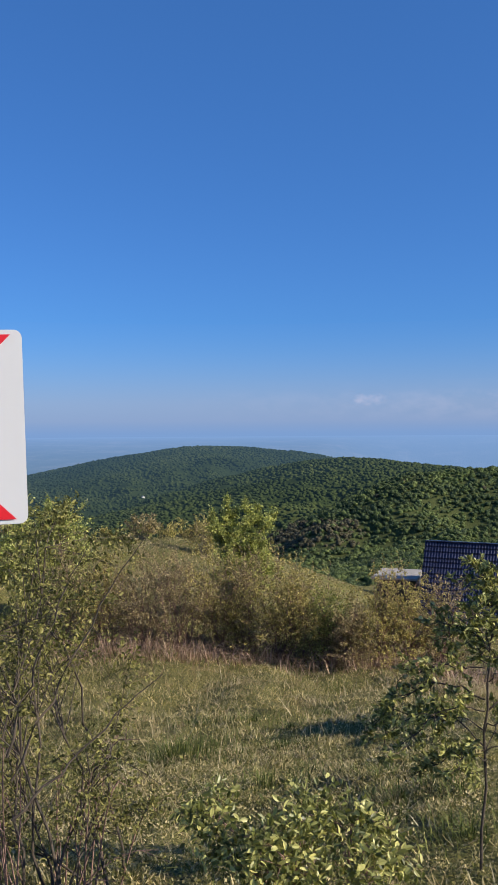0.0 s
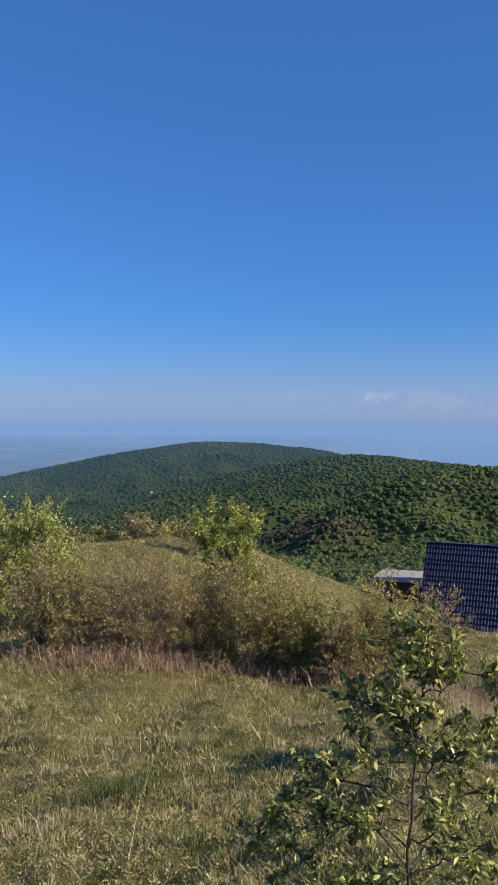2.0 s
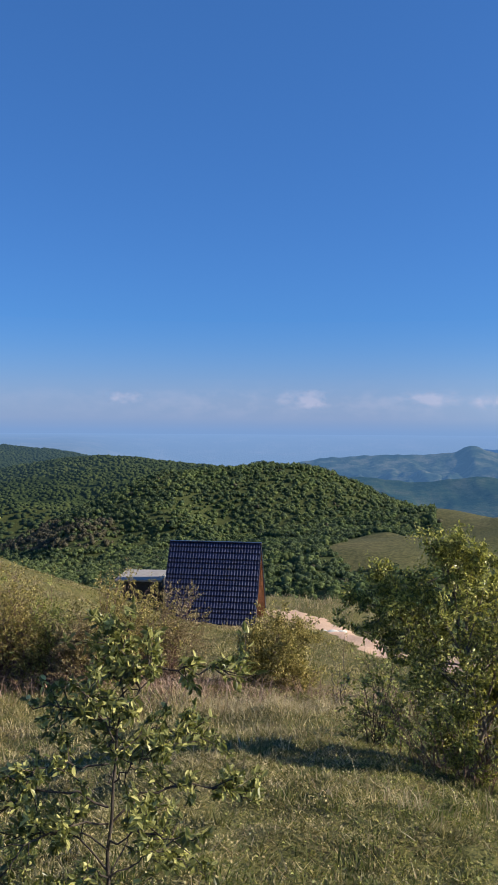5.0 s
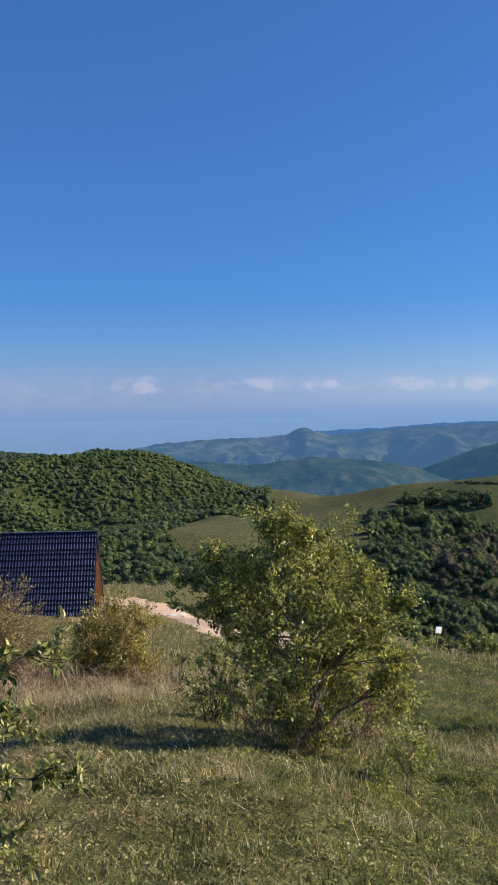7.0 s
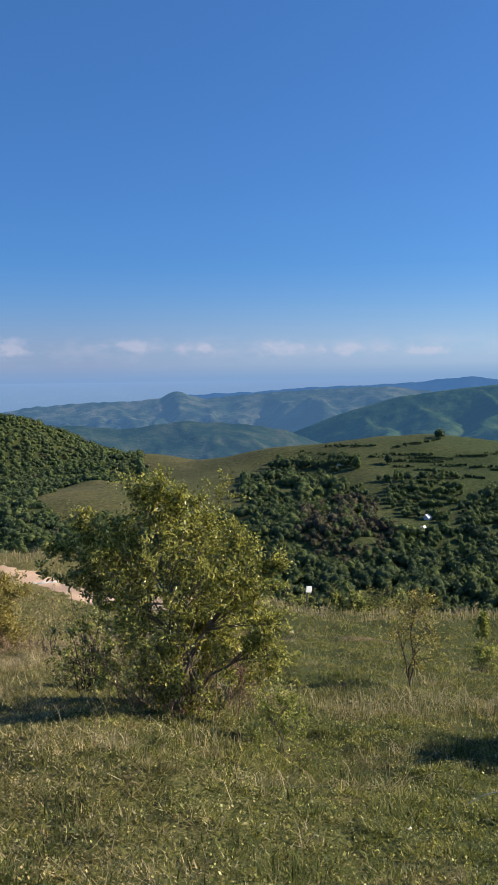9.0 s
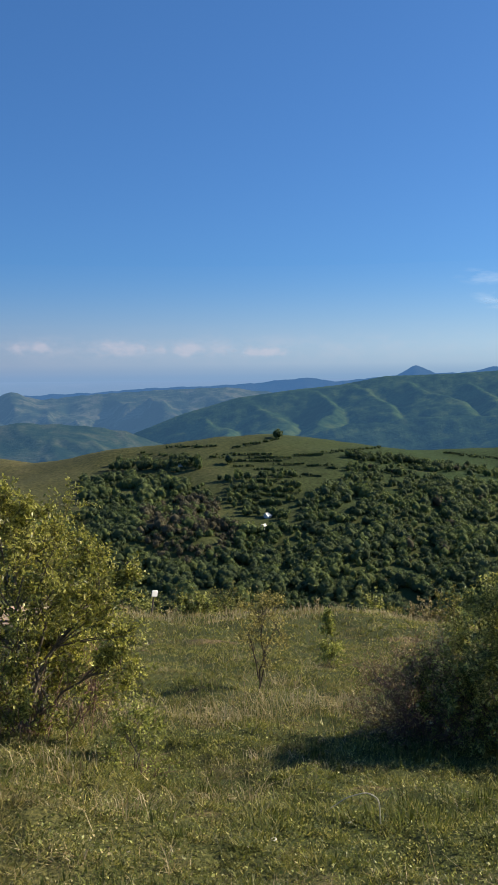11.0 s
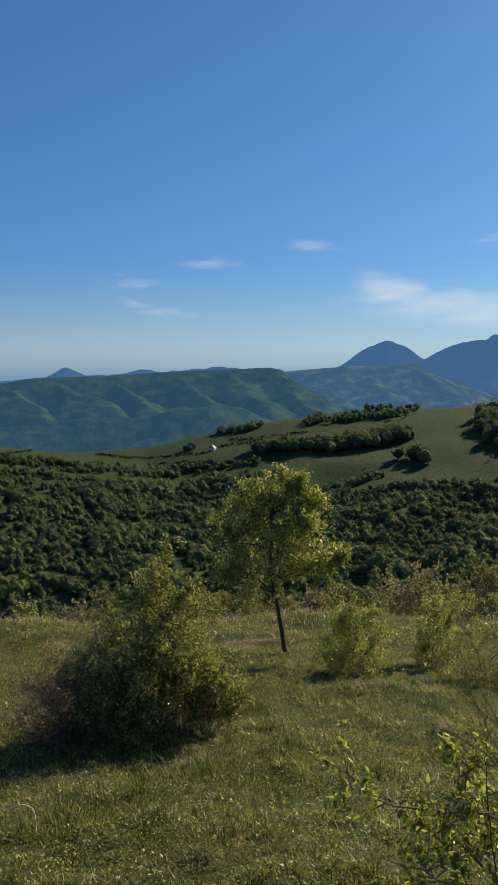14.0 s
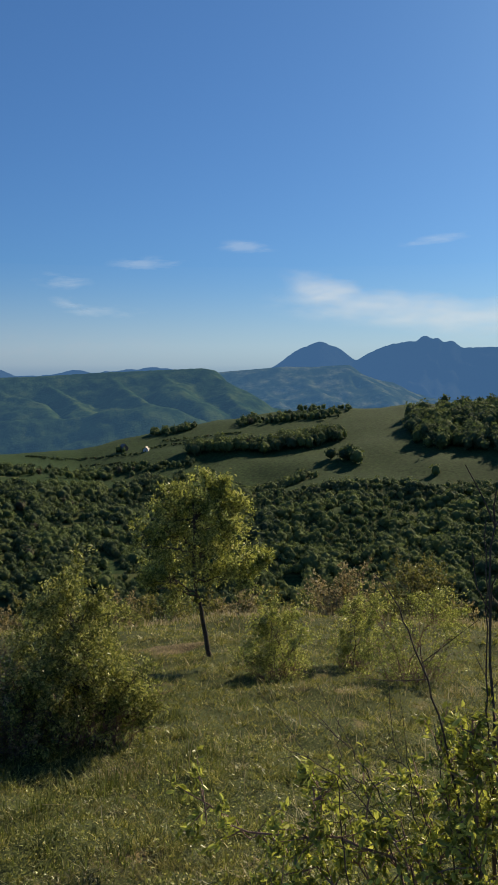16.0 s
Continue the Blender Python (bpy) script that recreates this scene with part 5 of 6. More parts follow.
cabin(-64.9, -.086, 4.0, 4.6, (0.10, 0.085, 0.08), (0.16, 0.12, 0.09), 20, "dark weathered timber cabin on the pasture")
cabin(-66.4, -.087, 3.0, 3.2, (0.13, 0.11, 0.10), (0.6, 0.58, 0.56), -15, "white-gabled cabin on the pasture")
cabin(-46.6, -.169, 2.2, 2.3, (0.66, 0.66, 0.68), (0.75, 0.75, 0.75), -31, "small white cabin among valley trees")
cabin(-46.3, -.183, 1.9, 2.0, (0.6, 0.6, 0.62), (0.75, 0.75, 0.75), -31, "small white cabin among valley trees")
cabin(-37.3, -.127, 2.6, 3.0, (0.6, 0.6, 0.62), (0.72, 0.72, 0.72), -37, "small white cabin among valley trees")
cabin(-40.7, -.106, 2.6, 2.4, (0.5, 0.5, 0.5), (0.75, 0.75, 0.72), 0, "small white hut on the terraced pasture")

cabin(9.0, -.076, 4.0, 3.2, (0.35, 0.30, 0.28), (0.5, 0.49, 0.48), 25, "small white house in the far forest", 1000, 1480)


def build_board():
    white = plain_material("white_board", (0.8, 0.8, 0.8), 0.6, 0, 0.04, 4)
    b = tagged(new("white_board"), "small white board on a post at the slope edge", "board")
    b.location = at(-38.4, 31.0)
    b.rotation_euler = (0, radians(12), radians(6))
    top = EYE - 0.252 * 31.0 - b.location.z
    bm = bmesh.new()
    box(bm, (0.30, 0.03, 0.24), pose(0, 0, top - 0.12), 0.01)
    part("panel", from_bm("panel", bm, white), b)
    bm = bmesh.new()
    bmesh.ops.create_cone(bm, cap_ends=True, segments=10, radius1=0.03, radius2=0.03, depth=top + 0.1, matrix=pose(0, 0.03, top / 2 - 0.1))
    part("post", from_bm("post", bm, BARK), b)


build_board()

# ============ dirt track ============
TRACK = [(-15.6, 51.5), (-17.5, 50.5), (-19.5, 47.5), (-21.5, 42.5), (-23.5, 37.5), (-25.8, 32.5), (-28.5, 29), (-31.5, 27)]


def track_line():
    a = np.array(TRACK)
    s = np.linspace(0, len(a) - 1, 90)
    return polar(np.interp(s, np.arange(len(a)), a[:, 0]), np.interp(s, np.arange(len(a)), a[:, 1]))


def off_track(x, y, g=None):
    tx, ty = track_line()
    d = np.full(np.shape(x), 1e9)
    for a, b in zip(tx[::3], ty[::3]):
        d = np.minimum(d, np.hypot(x - a, y - b))
    return d > 1.35


def build_track():
    tx, ty = track_line()
    dx, dy = np.gradient(tx), np.gradient(ty)
    ln = np.hypot(dx, dy)
    nx, ny = -dy / ln, dx / ln
    half = 1.35 + 0.3 * np.sin(np.arange(90) * 0.7) + 0.2 * np.sin(np.arange(90) * 1.9)
    cols = np.linspace(-1, 1, 9)
    x = tx[:, None] + nx[:, None] * half[:, None] * cols
    y = ty[:, None] + ny[:, None] * half[:, None] * cols
    z = height(x, y) + 0.05 + 0.05 * (1 - cols ** 2) - 0.05 * np.exp(-((np.abs(cols) - 0.5) / 0.15) ** 2) + np.where(np.abs(cols) > 0.99, -0.12, 0)
    i, j = np.meshgrid(np.arange(89), np.arange(8), indexing="ij")
    a = i * 9 + j
    f = np.stack([a, a + 9, a + 10, a + 1], -1).reshape(-1, 4)
    tagged(new("road", mesh_of("road", np.stack([x, y, z], -1).reshape(-1, 3), f, DIRT, None, True)), "pinkish bare dirt track curving to the cabin", "road", kind="structure")
    g = np.random.default_rng(71)
    for az, r, w in ((-42, 21.5, 0.45), (-55.5, 22.5, 0.45), (-68.2, 20.4, 0.7), (-16.5, 46.5, 2.4)):
        k = 26
        th = np.linspace(0, 6.283, k, endpoint=False)
        rad = w * (1 + 0.25 * np.sin(3 * th + g.uniform(0, 6)) + 0.12 * np.sin(7 * th + g.uniform(0, 6)))
        px, py = polar(az, r)
        ca, sn = math.cos(radians(az)), math.sin(radians(az))
        u, w2 = np.cos(th) * rad * 1.7, np.sin(th) * rad * 0.9
        ring = [np.array([[px, py]])] + [np.stack([px + (u * ca - w2 * sn) * q, py + (u * sn + w2 * ca) * q], 1) for q in (0.5, 1)]
        xy = np.concatenate(ring)
        zz = height(xy[:, 0], xy[:, 1]) + 0.03
        zz[1 + k:] -= 0.06
        m = np.arange(k)
        f = [np.stack([0 * m, 1 + m, 1 + (m + 1) % k], 1), np.stack([1 + m, 1 + k + m, 1 + k + (m + 1) % k, 1 + (m + 1) % k], 1)]
        tagged(new("bare_patch", mesh_of("bare_patch", np.column_stack([xy, zz]), f, SOIL, None, True)), "patch of bare reddish earth in the meadow", "earth", kind="structure")


build_track()


# ============ clouds and haze on the horizon ============
# haze and cloud brightness is painted as emission, not lit by the sun
def air_glow_material(name, colour, build_alpha):
    m, t, bs = material(name)
    em = node(t, "ShaderNodeEmission", Strength=1.0)
    if isinstance(colour, tuple):
        em.inputs["Color"].default_value = (*colour, 1)
    else:
        t.links.new(colour(t), em.inputs["Color"])
    tr = t.nodes.new("ShaderNodeBsdfTransparent")
    mx = t.nodes.new("ShaderNodeMixShader")
    t.links.new(build_alpha(t), mx.inputs[0])
    t.links.new(tr.outputs[0], mx.inputs[1])
    t.links.new(em.outputs[0], mx.inputs[2])
    t.links.new(mx.outputs[0], t.nodes["Material Output"].inputs["Surface"])
    return m


def math_node(t, op, a, b=None):
    n = t.nodes.new("ShaderNodeMath")
    n.operation, n.use_clamp = op, op in ("MULTIPLY", "ADD")
    for s, v in zip(n.inputs, (a, b)):
        if v is None:
            continue
        if isinstance(v, (int, float)):
            s.default_value = v
        else:
            t.links.new(v, s)
    return n.outputs[0]


def height_fade(t, stops):
    sep = t.nodes.new("ShaderNodeSeparateXYZ")
    t.links.new(t.nodes.new("ShaderNodeNewGeometry").outputs["Position"], sep.inputs[0])
    mr = node(t, "ShaderNodeMapRange", From_Min=-100.0, From_Max=700.0)
    t.links.new(sep.outputs["Z"], mr.inputs["Value"])
    out = ramp(t, mr.outputs[0], [((z + 100) / 800, (v, v, v)) for z, v in stops])
    out.node.color_ramp.interpolation = "B_SPLINE"
    return out


def curtain(name, r, z0, z1, mat, label, category, az0=-180, az1=180):
    az = np.linspace(az0, az1, 181)
    zs = np.linspace(z0, z1, 9)
    aa, zz = np.meshgrid(az, zs, indexing="ij")
    x, y = polar(aa, r)
    i, j = np.meshgrid(np.arange(180), np.arange(8), indexing="ij")
    a = i * 9 + j
    ob = new(name, mesh_of(name, np.stack([x, y, zz], -1).reshape(-1, 3), np.stack([a, a + 9, a + 10, a + 1], -1).reshape(-1, 4), mat, None, True))
    return tagged(ob, label, category, kind="structure")


def haze_glow_colour(t):
    """Painted haze glow: blue at the horizon, rosy above it, paler towards the sun."""
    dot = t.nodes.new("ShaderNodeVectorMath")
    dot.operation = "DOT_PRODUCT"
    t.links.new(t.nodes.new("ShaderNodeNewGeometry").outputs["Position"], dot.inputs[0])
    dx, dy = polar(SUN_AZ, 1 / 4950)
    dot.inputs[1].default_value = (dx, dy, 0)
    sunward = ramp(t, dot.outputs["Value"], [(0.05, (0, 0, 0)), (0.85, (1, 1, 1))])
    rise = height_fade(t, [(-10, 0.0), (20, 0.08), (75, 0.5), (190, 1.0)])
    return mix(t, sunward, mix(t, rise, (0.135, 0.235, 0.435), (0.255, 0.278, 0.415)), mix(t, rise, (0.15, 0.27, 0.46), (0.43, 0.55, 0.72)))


# the haze is a glowing shell round the land, thinning out upwards
HAZE = air_glow_material("horizon_haze_glow", haze_glow_colour, lambda t: height_fade(t, [(-60, 1.0), (5, 1.0), (40, 0.86), (110, 0.66), (210, 0.48), (340, 0.24), (480, 0.08), (640, 0.0)]))
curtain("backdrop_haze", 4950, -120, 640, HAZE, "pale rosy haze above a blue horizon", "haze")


def cloud_alpha(scale, stretch, lo, hi, fade, az, reach):
    def build(t):
        mp = t.nodes.new("ShaderNodeMapping")
        t.links.new(t.nodes.new("ShaderNodeNewGeometry").outputs["Position"], mp.inputs["Vector"])
        mp.inputs["Scale"].default_value = stretch
        n = noise_tex(t, scale, 7, 0.62, mp.outputs[0])
        a = ramp(t, n, [(lo, (0, 0, 0)), (hi, (1, 1, 1))])
        dot = t.nodes.new("ShaderNodeVectorMath")
        dot.operation = "DOT_PRODUCT"
        t.links.new(t.nodes.new("ShaderNodeNewGeometry").outputs["Position"], dot.inputs[0])
        dx, dy = polar(az, 1 / 4850)
        dot.inputs[1].default_value = (dx, dy, 0)
        side = ramp(t, dot.outputs["Value"], [(reach[0], (0, 0, 0)), (reach[1], (1, 1, 1))])
        return math_node(t, "MULTIPLY", math_node(t, "MULTIPLY", a, height_fade(t, fade)), side)
    return build


BANK = air_glow_material("low_cloud_bank", (0.46, 0.445, 0.56), cloud_alpha(0.006, (1, 1, 2.0), 0.42, 0.66, [(60, 0.0), (110, 0.10), (185, 0.16), (222, 0.12), (250, 0.0)], -32, (0.78, 0.97)))
curtain("cloud_bank", 4880, 40, 300, BANK, "low band of pinkish haze along the horizon", "cloud", -75, 45)


def wisp_material(name, colour, dense, grain, stretch, ragged):
    """A cloud that thins out towards its ragged rim."""
    def alpha(t):
        co = t.nodes.new("ShaderNodeTexCoord").outputs["Object"]
        ln = t.nodes.new("ShaderNodeVectorMath")
        ln.operation = "LENGTH"
        t.links.new(co, ln.inputs[0])
        inner = math_node(t, "SUBTRACT", 1.0, ln.outputs["Value"])
        mp = t.nodes.new("ShaderNodeMapping")
        t.links.new(t.nodes.new("ShaderNodeNewGeometry").outputs["Position"], mp.inputs["Vector"])
        mp.inputs["Scale"].default_value = stretch
        n = node(t, "ShaderNodeMapRange", From_Min=0.25, From_Max=0.75, To_Min=-0.25 * ragged, To_Max=0.25 * ragged)
        t.links.new(noise_tex(t, grain, 6, 0.6, mp.outputs[0]), n.inputs["Value"])
        body = math_node(t, "ADD", n.outputs[0], inner)
        soft = ramp(t, body, [(0.12, (0, 0, 0)), (1.0, (1, 1, 1))])
        rim = ramp(t, inner, [(0.0, (0, 0, 0)), (0.45, (dense, dense, dense))])
        return math_node(t, "MULTIPLY", soft, rim)
    return air_glow_material(name, colour, alpha)


CIRRUS = wisp_material("thin_high_cloud", (0.54, 0.64, 0.81), 0.24, 0.0040, (1, 1, 5.0), 3.4)
VEIL = wisp_material("high_cloud_veil", (0.60, 0.67, 0.80), 0.46, 0.0022, (1, 1, 3.5), 2.2)
PUFF = wisp_material("low_pink_cloud", (0.46, 0.44, 0.56), 0.34, 0.012, (1, 1, 1.4), 3.6)


def cloud(name, az, tan, wide, high, tilt, mat, label, far):
    """A thin cloud far away, by its bearing, height and half sizes in degrees."""
    x, y = polar(az, far)
    k = np.linspace(-1, 1, 9)
    u, w = np.meshgrid(k, k, indexing="ij")
    i, j = np.meshgrid(np.arange(8), np.arange(8), indexing="ij")
    a = i * 9 + j
    me = mesh_of(name, np.stack([u, 0.06 * (1 - u * u - w * w), w], -1).reshape(-1, 3), np.stack([a, a + 9, a + 10, a + 1], -1).reshape(-1, 4), mat, None, True)
    ob = tagged(new(name, me), label, "cloud", kind="structure")
    ob.matrix_world = pose(float(x), float(y), EYE + far * tan, 0, tilt, az) @ Matrix.Diagonal((radians(wide) * far, 40.0, radians(high) * far, 1))


for k, (az, tan, wide, high, tilt) in enumerate([(-82.0, .083, 8.6, 1.7, 3), (-78.6, .106, 3.6, 1.5, 12), (-88.6, .070, 6.5, 2.0, 3), (-73.2, .152, 2.4, .55, 3), (-66.6, .132, 3.0, .6, -2), (-61.0, .111, 2.2, .7, 4),
                                                 (-63.9, .075, 3.2, .62, 0), (-61.3, .086, 1.5, .5, 8), (-85.7, .157, 3.0, .4, -8)]):
    cloud("cirrus_cloud", az, tan, wide, high, tilt, VEIL if wide > 3.5 else CIRRUS, "thin streak of high white cloud", 4800 + k * 6)
for k, (az, tan, wide, high) in enumerate([(-6.4, .039, 1.5, .55), (-18.7, .037, 2.6, .85), (-27.2, .039, 3.0, .7), (-31.3, .034, 2.4, .6), (-36.8, .034, 3.0, .75), (-41.8, .032, 3.4, .65),
                                           (-46.5, .030, 2.6, .5)]):
    cloud("low_cloud", az, tan, wide, high, 0, PUFF, "small pinkish cloud low over the horizon", 4700 + k * 6)


# ============ road sign ============
def build_sign():
    white = plain_material("white_sign_face", (0.52, 0.52, 0.55), 0.4, 0, 0.02, 2)
    red = plain_material("red_sign_film", (0.55, 0.012, 0.02), 0.4, 0, 0.04, 2)
    zinc = plain_material("galvanised_steel", (0.45, 0.46, 0.47), 0.45, 0.8, 0.1, 20)
    sign = tagged(new("road_sign"), "square white road sign with a red chevron on a steel post", "road sign")
    eye = Vector((PATH[0][1], PATH[0][2], EYE + PATH[0][3]))
    a = radians(16.65)
    c = eye + Vector((-math.sin(a), math.cos(a), 0)) * 2.75 + Vector((0, 0, 0.009 * 2.75))
    sign.location = c
    sign.rotation_euler = (0, radians(-1.5), radians(16))
    bm = bmesh.new()
    rim = []
    for cx, cz, a0 in ((-0.025, 0.28, 0), (-0.585, 0.28, 90), (-0.585, -0.28, 180), (-0.025, -0.28, 270)):
        rim += [(cx + 0.025 * math.cos(radians(a0 + k * 18)), cz + 0.025 * math.sin(radians(a0 + k * 18))) for k in range(6)]
    front = [bm.verts.new((a, -0.006, b)) for a, b in rim]
    rear = [bm.verts.new((a, 0.006, b)) for a, b in rim]
    bm.faces.new(front)
    bm.faces.new(rear[::-1])
    for k in range(len(rim)):
        bm.faces.new((front[k - 1], front[k], rear[k], rear[k - 1]))
    bmesh.ops.recalc_face_normals(bm, faces=bm.faces)
    part("plate", from_bm("plate", bm, white), sign)
    bm = bmesh.new()
    for s in (1, -1):
        bm.faces.new([bm.verts.new(q) for q in ((-0.035, -0.0105, s * 0.29), (-0.30, -0.0105, s * 0.02), (-0.58, -0.0105, s * 0.02), (-0.31, -0.0105, s * 0.29))])
    bmesh.ops.recalc_face_normals(bm, faces=bm.faces)
    part("chevron", from_bm("chevron", bm, red), sign)
    bm = bmesh.new()
    bmesh.ops.create_cone(bm, cap_ends=True, segments=16, radius1=0.03, radius2=0.03, depth=2.6, matrix=pose(-0.305, 0.045, -0.95))
    part("post", from_bm("post", bm, zinc, True), sign)


build_sign()


# ============ grass ============
def blades(name, az0, az1, r0, r1, per_m2, tall, wide, seed, mat, label, bend=0.5, clump=0.0, keep=None, two=False):
    g = np.random.default_rng(seed)
    n = int(abs(radians(az1 - az0)) * (r1 ** 2 - r0 ** 2) / 2 * per_m2)
    az, r = g.uniform(min(az0, az1), max(az0, az1), n), np.sqrt(g.uniform(r0 ** 2, r1 ** 2, n))
    x, y = polar(az, r)
    if clump:
        k = waves(x, y, 1.1, seed + 1, 3) * 0.5 + 0.5 > g.uniform(0, 1, n) * clump
        x, y = x[k], y[k]
    if keep is not None:
        k = keep(x, y, g)
        x, y = x[k], y[k]
    n = len(x)
    z = height(x, y)
    hgt = tall * g.uniform(0.45, 1.25, n) * (1 + 0.45 * waves(x, y, 2.2, seed + 2, 2))
    hgt *= np.clip(1 + 0.8 * waves(x, y, 0.42, seed + 7, 2), 0.3, 2.0)
    a = g.uniform(0, 6.283, n)
    lx, ly = np.cos(a), np.sin(a)
    b = g.uniform(0, 1, n) * bend * hgt + 0.02
    d = g.uniform(0, 6.283, n)
    dx, dy = np.cos(d) * b, np.sin(d) * b
    w = wide * g.uniform(0.6, 1.3, n)
    base = np.stack([x, y, z - 0.01], 1)
    sd = np.stack([lx * w, ly * w, 0 * w], 1)
    top = base + np.stack([dx, dy, hgt], 1)
    if two:
        m = base + np.stack([dx * 0.3, dy * 0.3, hgt * 0.55], 1)
        v = np.stack([base - sd, base + sd, m + sd * 0.7, m - sd * 0.7, top], 1).reshape(-1, 3)
        i = np.arange(n)[:, None] * 5
        f = [i + np.array([[0, 1, 2, 3]]), i + np.array([[3, 2, 4]])]
    else:
        v = np.stack([base - sd, base + sd, top], 1).reshape(-1, 3)
        f = np.arange(n * 3).reshape(-1, 3)
    return tagged(new(name, mesh_of(name, v, f, mat)), label, "grass", kind="stuff")


TURF = "short green meadow grass with dry tips"


def east(x, y, g):
    return (0.9 * x - 0.44 * y + g.normal(size=len(x)) * 1.2 > 0) & off_track(x, y)


def west(x, y, g):
    return (0.9 * x - 0.44 * y + g.normal(size=len(x)) * 1.2 <= 0) & off_track(x, y)


for kind, side, a0, a1, mat in ((61, west, -40, 42, GRASS), (161, east, -96, -12, FRESH)):
    blades("meadow_grass", a0, a1, 2.0 if kind == 61 else 3.0, 6, 3600, 0.032, 0.0062, kind, mat, TURF, bend=1.3, keep=side)
    blades("meadow_grass", a0, a1, 6, 10, 2100, 0.040, 0.0070, kind + 1, mat, TURF, bend=1.6, keep=side)
    blades("meadow_grass", a0, a1, 10, 22, 620, 0.055, 0.0095, kind + 2, mat, TURF, bend=1.5, keep=side)
    blades("meadow_grass", a0, min(a1, 22), 22, 46, 130, 0.07, 0.022, kind + 3, mat, TURF, bend=1.2, keep=side)
blades("dry_grass", -40, 42, 1.2, 10, 330, 0.05, 0.0045, 64, STRAW, "dry straw among the turf", bend=2.2, keep=west)
blades("dry_grass", -96, -12, 3.0, 5.4, 700, 0.035, 0.0046, 69, STRAW, "dry straw among the turf", bend=2.2, keep=east)
blades("dry_grass", -96, -12, 5.2, 10, 70, 0.06, 0.0034, 70, STRAW, "dry straw among the turf", bend=2.0, clump=1.5, keep=east)
blades("dry_grass", -27, 20, 8.5, 17, 25, 0.13, 0.005, 73, STRAW, "long dry grass between the bushes", bend=1.0, clump=1.1)
blades("dry_grass", -28, -13, 42, 60, 22, 0.30, 0.016, 75, STRAW, "bleached grass on the bank beside the track", bend=1.2, keep=lambda x, y, g: off_track(x, y))
blades("dry_grass", -40, 26, 10, 40, 60, 0.14, 0.008, 65, STRAW, "dry straw among the turf", bend=1.0, clump=1.4, keep=west)
blades("dry_grass", -96, -12, 10, 34, 30, 0.13, 0.008, 72, STRAW, "dry straw among the turf", bend=1.0, clump=1.6, keep=east)


def tufts(name, spots, mat, label, seed, per=160, tall=0.22, spread=0.22, wide=0.004, arch=0.7):
    """Clumps of longer grass, blades arching outwards from each clump."""
    g = np.random.default_rng(seed)
    vs, fs, n0 = [], [], 0
    for az, r, k in spots:
        x, y = polar(az, r)
        n = int(per * k)
        a = g.uniform(0, 6.283, n)
        d = np.abs(g.normal(size=n)) * spread * k
        bx, by = x + np.cos(a) * d, y + np.sin(a) * d
        z = height(bx, by)
        h = tall * k * g.uniform(0.4, 1.2, n)
        a2 = a + g.normal(size=n) * 0.9
        out = h * arch * g.uniform(0.2, 1.2, n)
        w = wide * g.uniform(0.6, 1.3, n)
        p = np.stack([bx, by, z - 0.01], 1)
        sd = np.stack([-np.sin(a2) * w, np.cos(a2) * w, 0 * w], 1)
        o = np.stack([np.cos(a2) * out, np.sin(a2) * out, 0 * out], 1)
        up = np.stack([0 * h, 0 * h, h], 1)
        m, e = p + o * 0.3 + up * 0.65, p + o + up * g.uniform(0.7, 1.0, n)[:, None]
        vs.append(np.stack([p - sd, p + sd, m + sd * 0.8, m - sd * 0.8, e], 1).reshape(-1, 3))
        i = np.arange(n)[:, None] * 5 + n0
        fs.append((i + np.array([[0, 1, 2, 3]]), i + np.array([[3, 2, 4]])))
        n0 += n * 5
    f = [np.concatenate([q[0] for q in fs]), np.concatenate([q[1] for q in fs])]
    return tagged(new(name, mesh_of(name, np.concatenate(vs), f, mat)), label, "grass", kind="stuff")


g1 = np.random.default_rng(88)
lush = [(g1.uniform(-92, 22), 3.5 + 14 * g1.random() ** 1.3, g1.uniform(0.5, 1.1)) for _ in range(150)]
lush += [(12.7, 8.8, 2.3), (11.9, 8.9, 1.7), (5.3, 11.9, 1.4), (7.6, 6.4, 1.4), (4.2, 9.2, 1.4), (9.2, 12, 1.3), (-64.5, 8.4, 2.1), (-55.1, 6.5, 1.6), (-70.8, 9.3, 1.6), (-49.1, 9.2, 1.6), (-56.3, 9.5, 1.8), (-60, 7.2, 1.4)]
tufts("lush_tufts", lush, TUFT, "tufts of longer dark green grass", 81, per=150, tall=0.12, spread=0.26, arch=1.1)
straw = [(g1.uniform(-92, 20), 6 + 22 * g1.random() ** 1.2, g1.uniform(0.5, 1.3)) for _ in range(130)]
straw += [(az + g1.uniform(-1, 1), spot(az, -.405) + g1.uniform(-.5, .8), g1.uniform(1.0, 1.8)) for az in np.arange(-33, -58, -1.3)]
straw += [(az + g1.uniform(-1, 1), spot(az, -.335) + g1.uniform(-.5, .8), g1.uniform(1.0, 1.7)) for az in np.arange(-9, -27, -0.5)]
tufts("straw_tufts", straw, STRAW, "clumps of long bleached grass", 82, per=70, tall=0.17, spread=0.3, wide=0.003, arch=1.3)
brow = [(az + g1.uniform(-.5, .5), g1.uniform(27, 32), g1.uniform(0.8, 1.8)) for az in np.concatenate([np.arange(-32, -60, -0.5), np.arange(-60, -95, -1.1)])]
tufts("brow_grass", brow, STRAW, "bleached grass along the brow of the slope", 83, per=55, tall=0.20, spread=0.5, wide=0.010)
stalks = [(az + g1.uniform(-.4, .4), spot(az, -.287 - 0.0012 * (5 - az)) + g1.uniform(-0.9, 1.1), g1.uniform(0.5, 1.5)) for az in np.arange(18, -13, -0.2)]
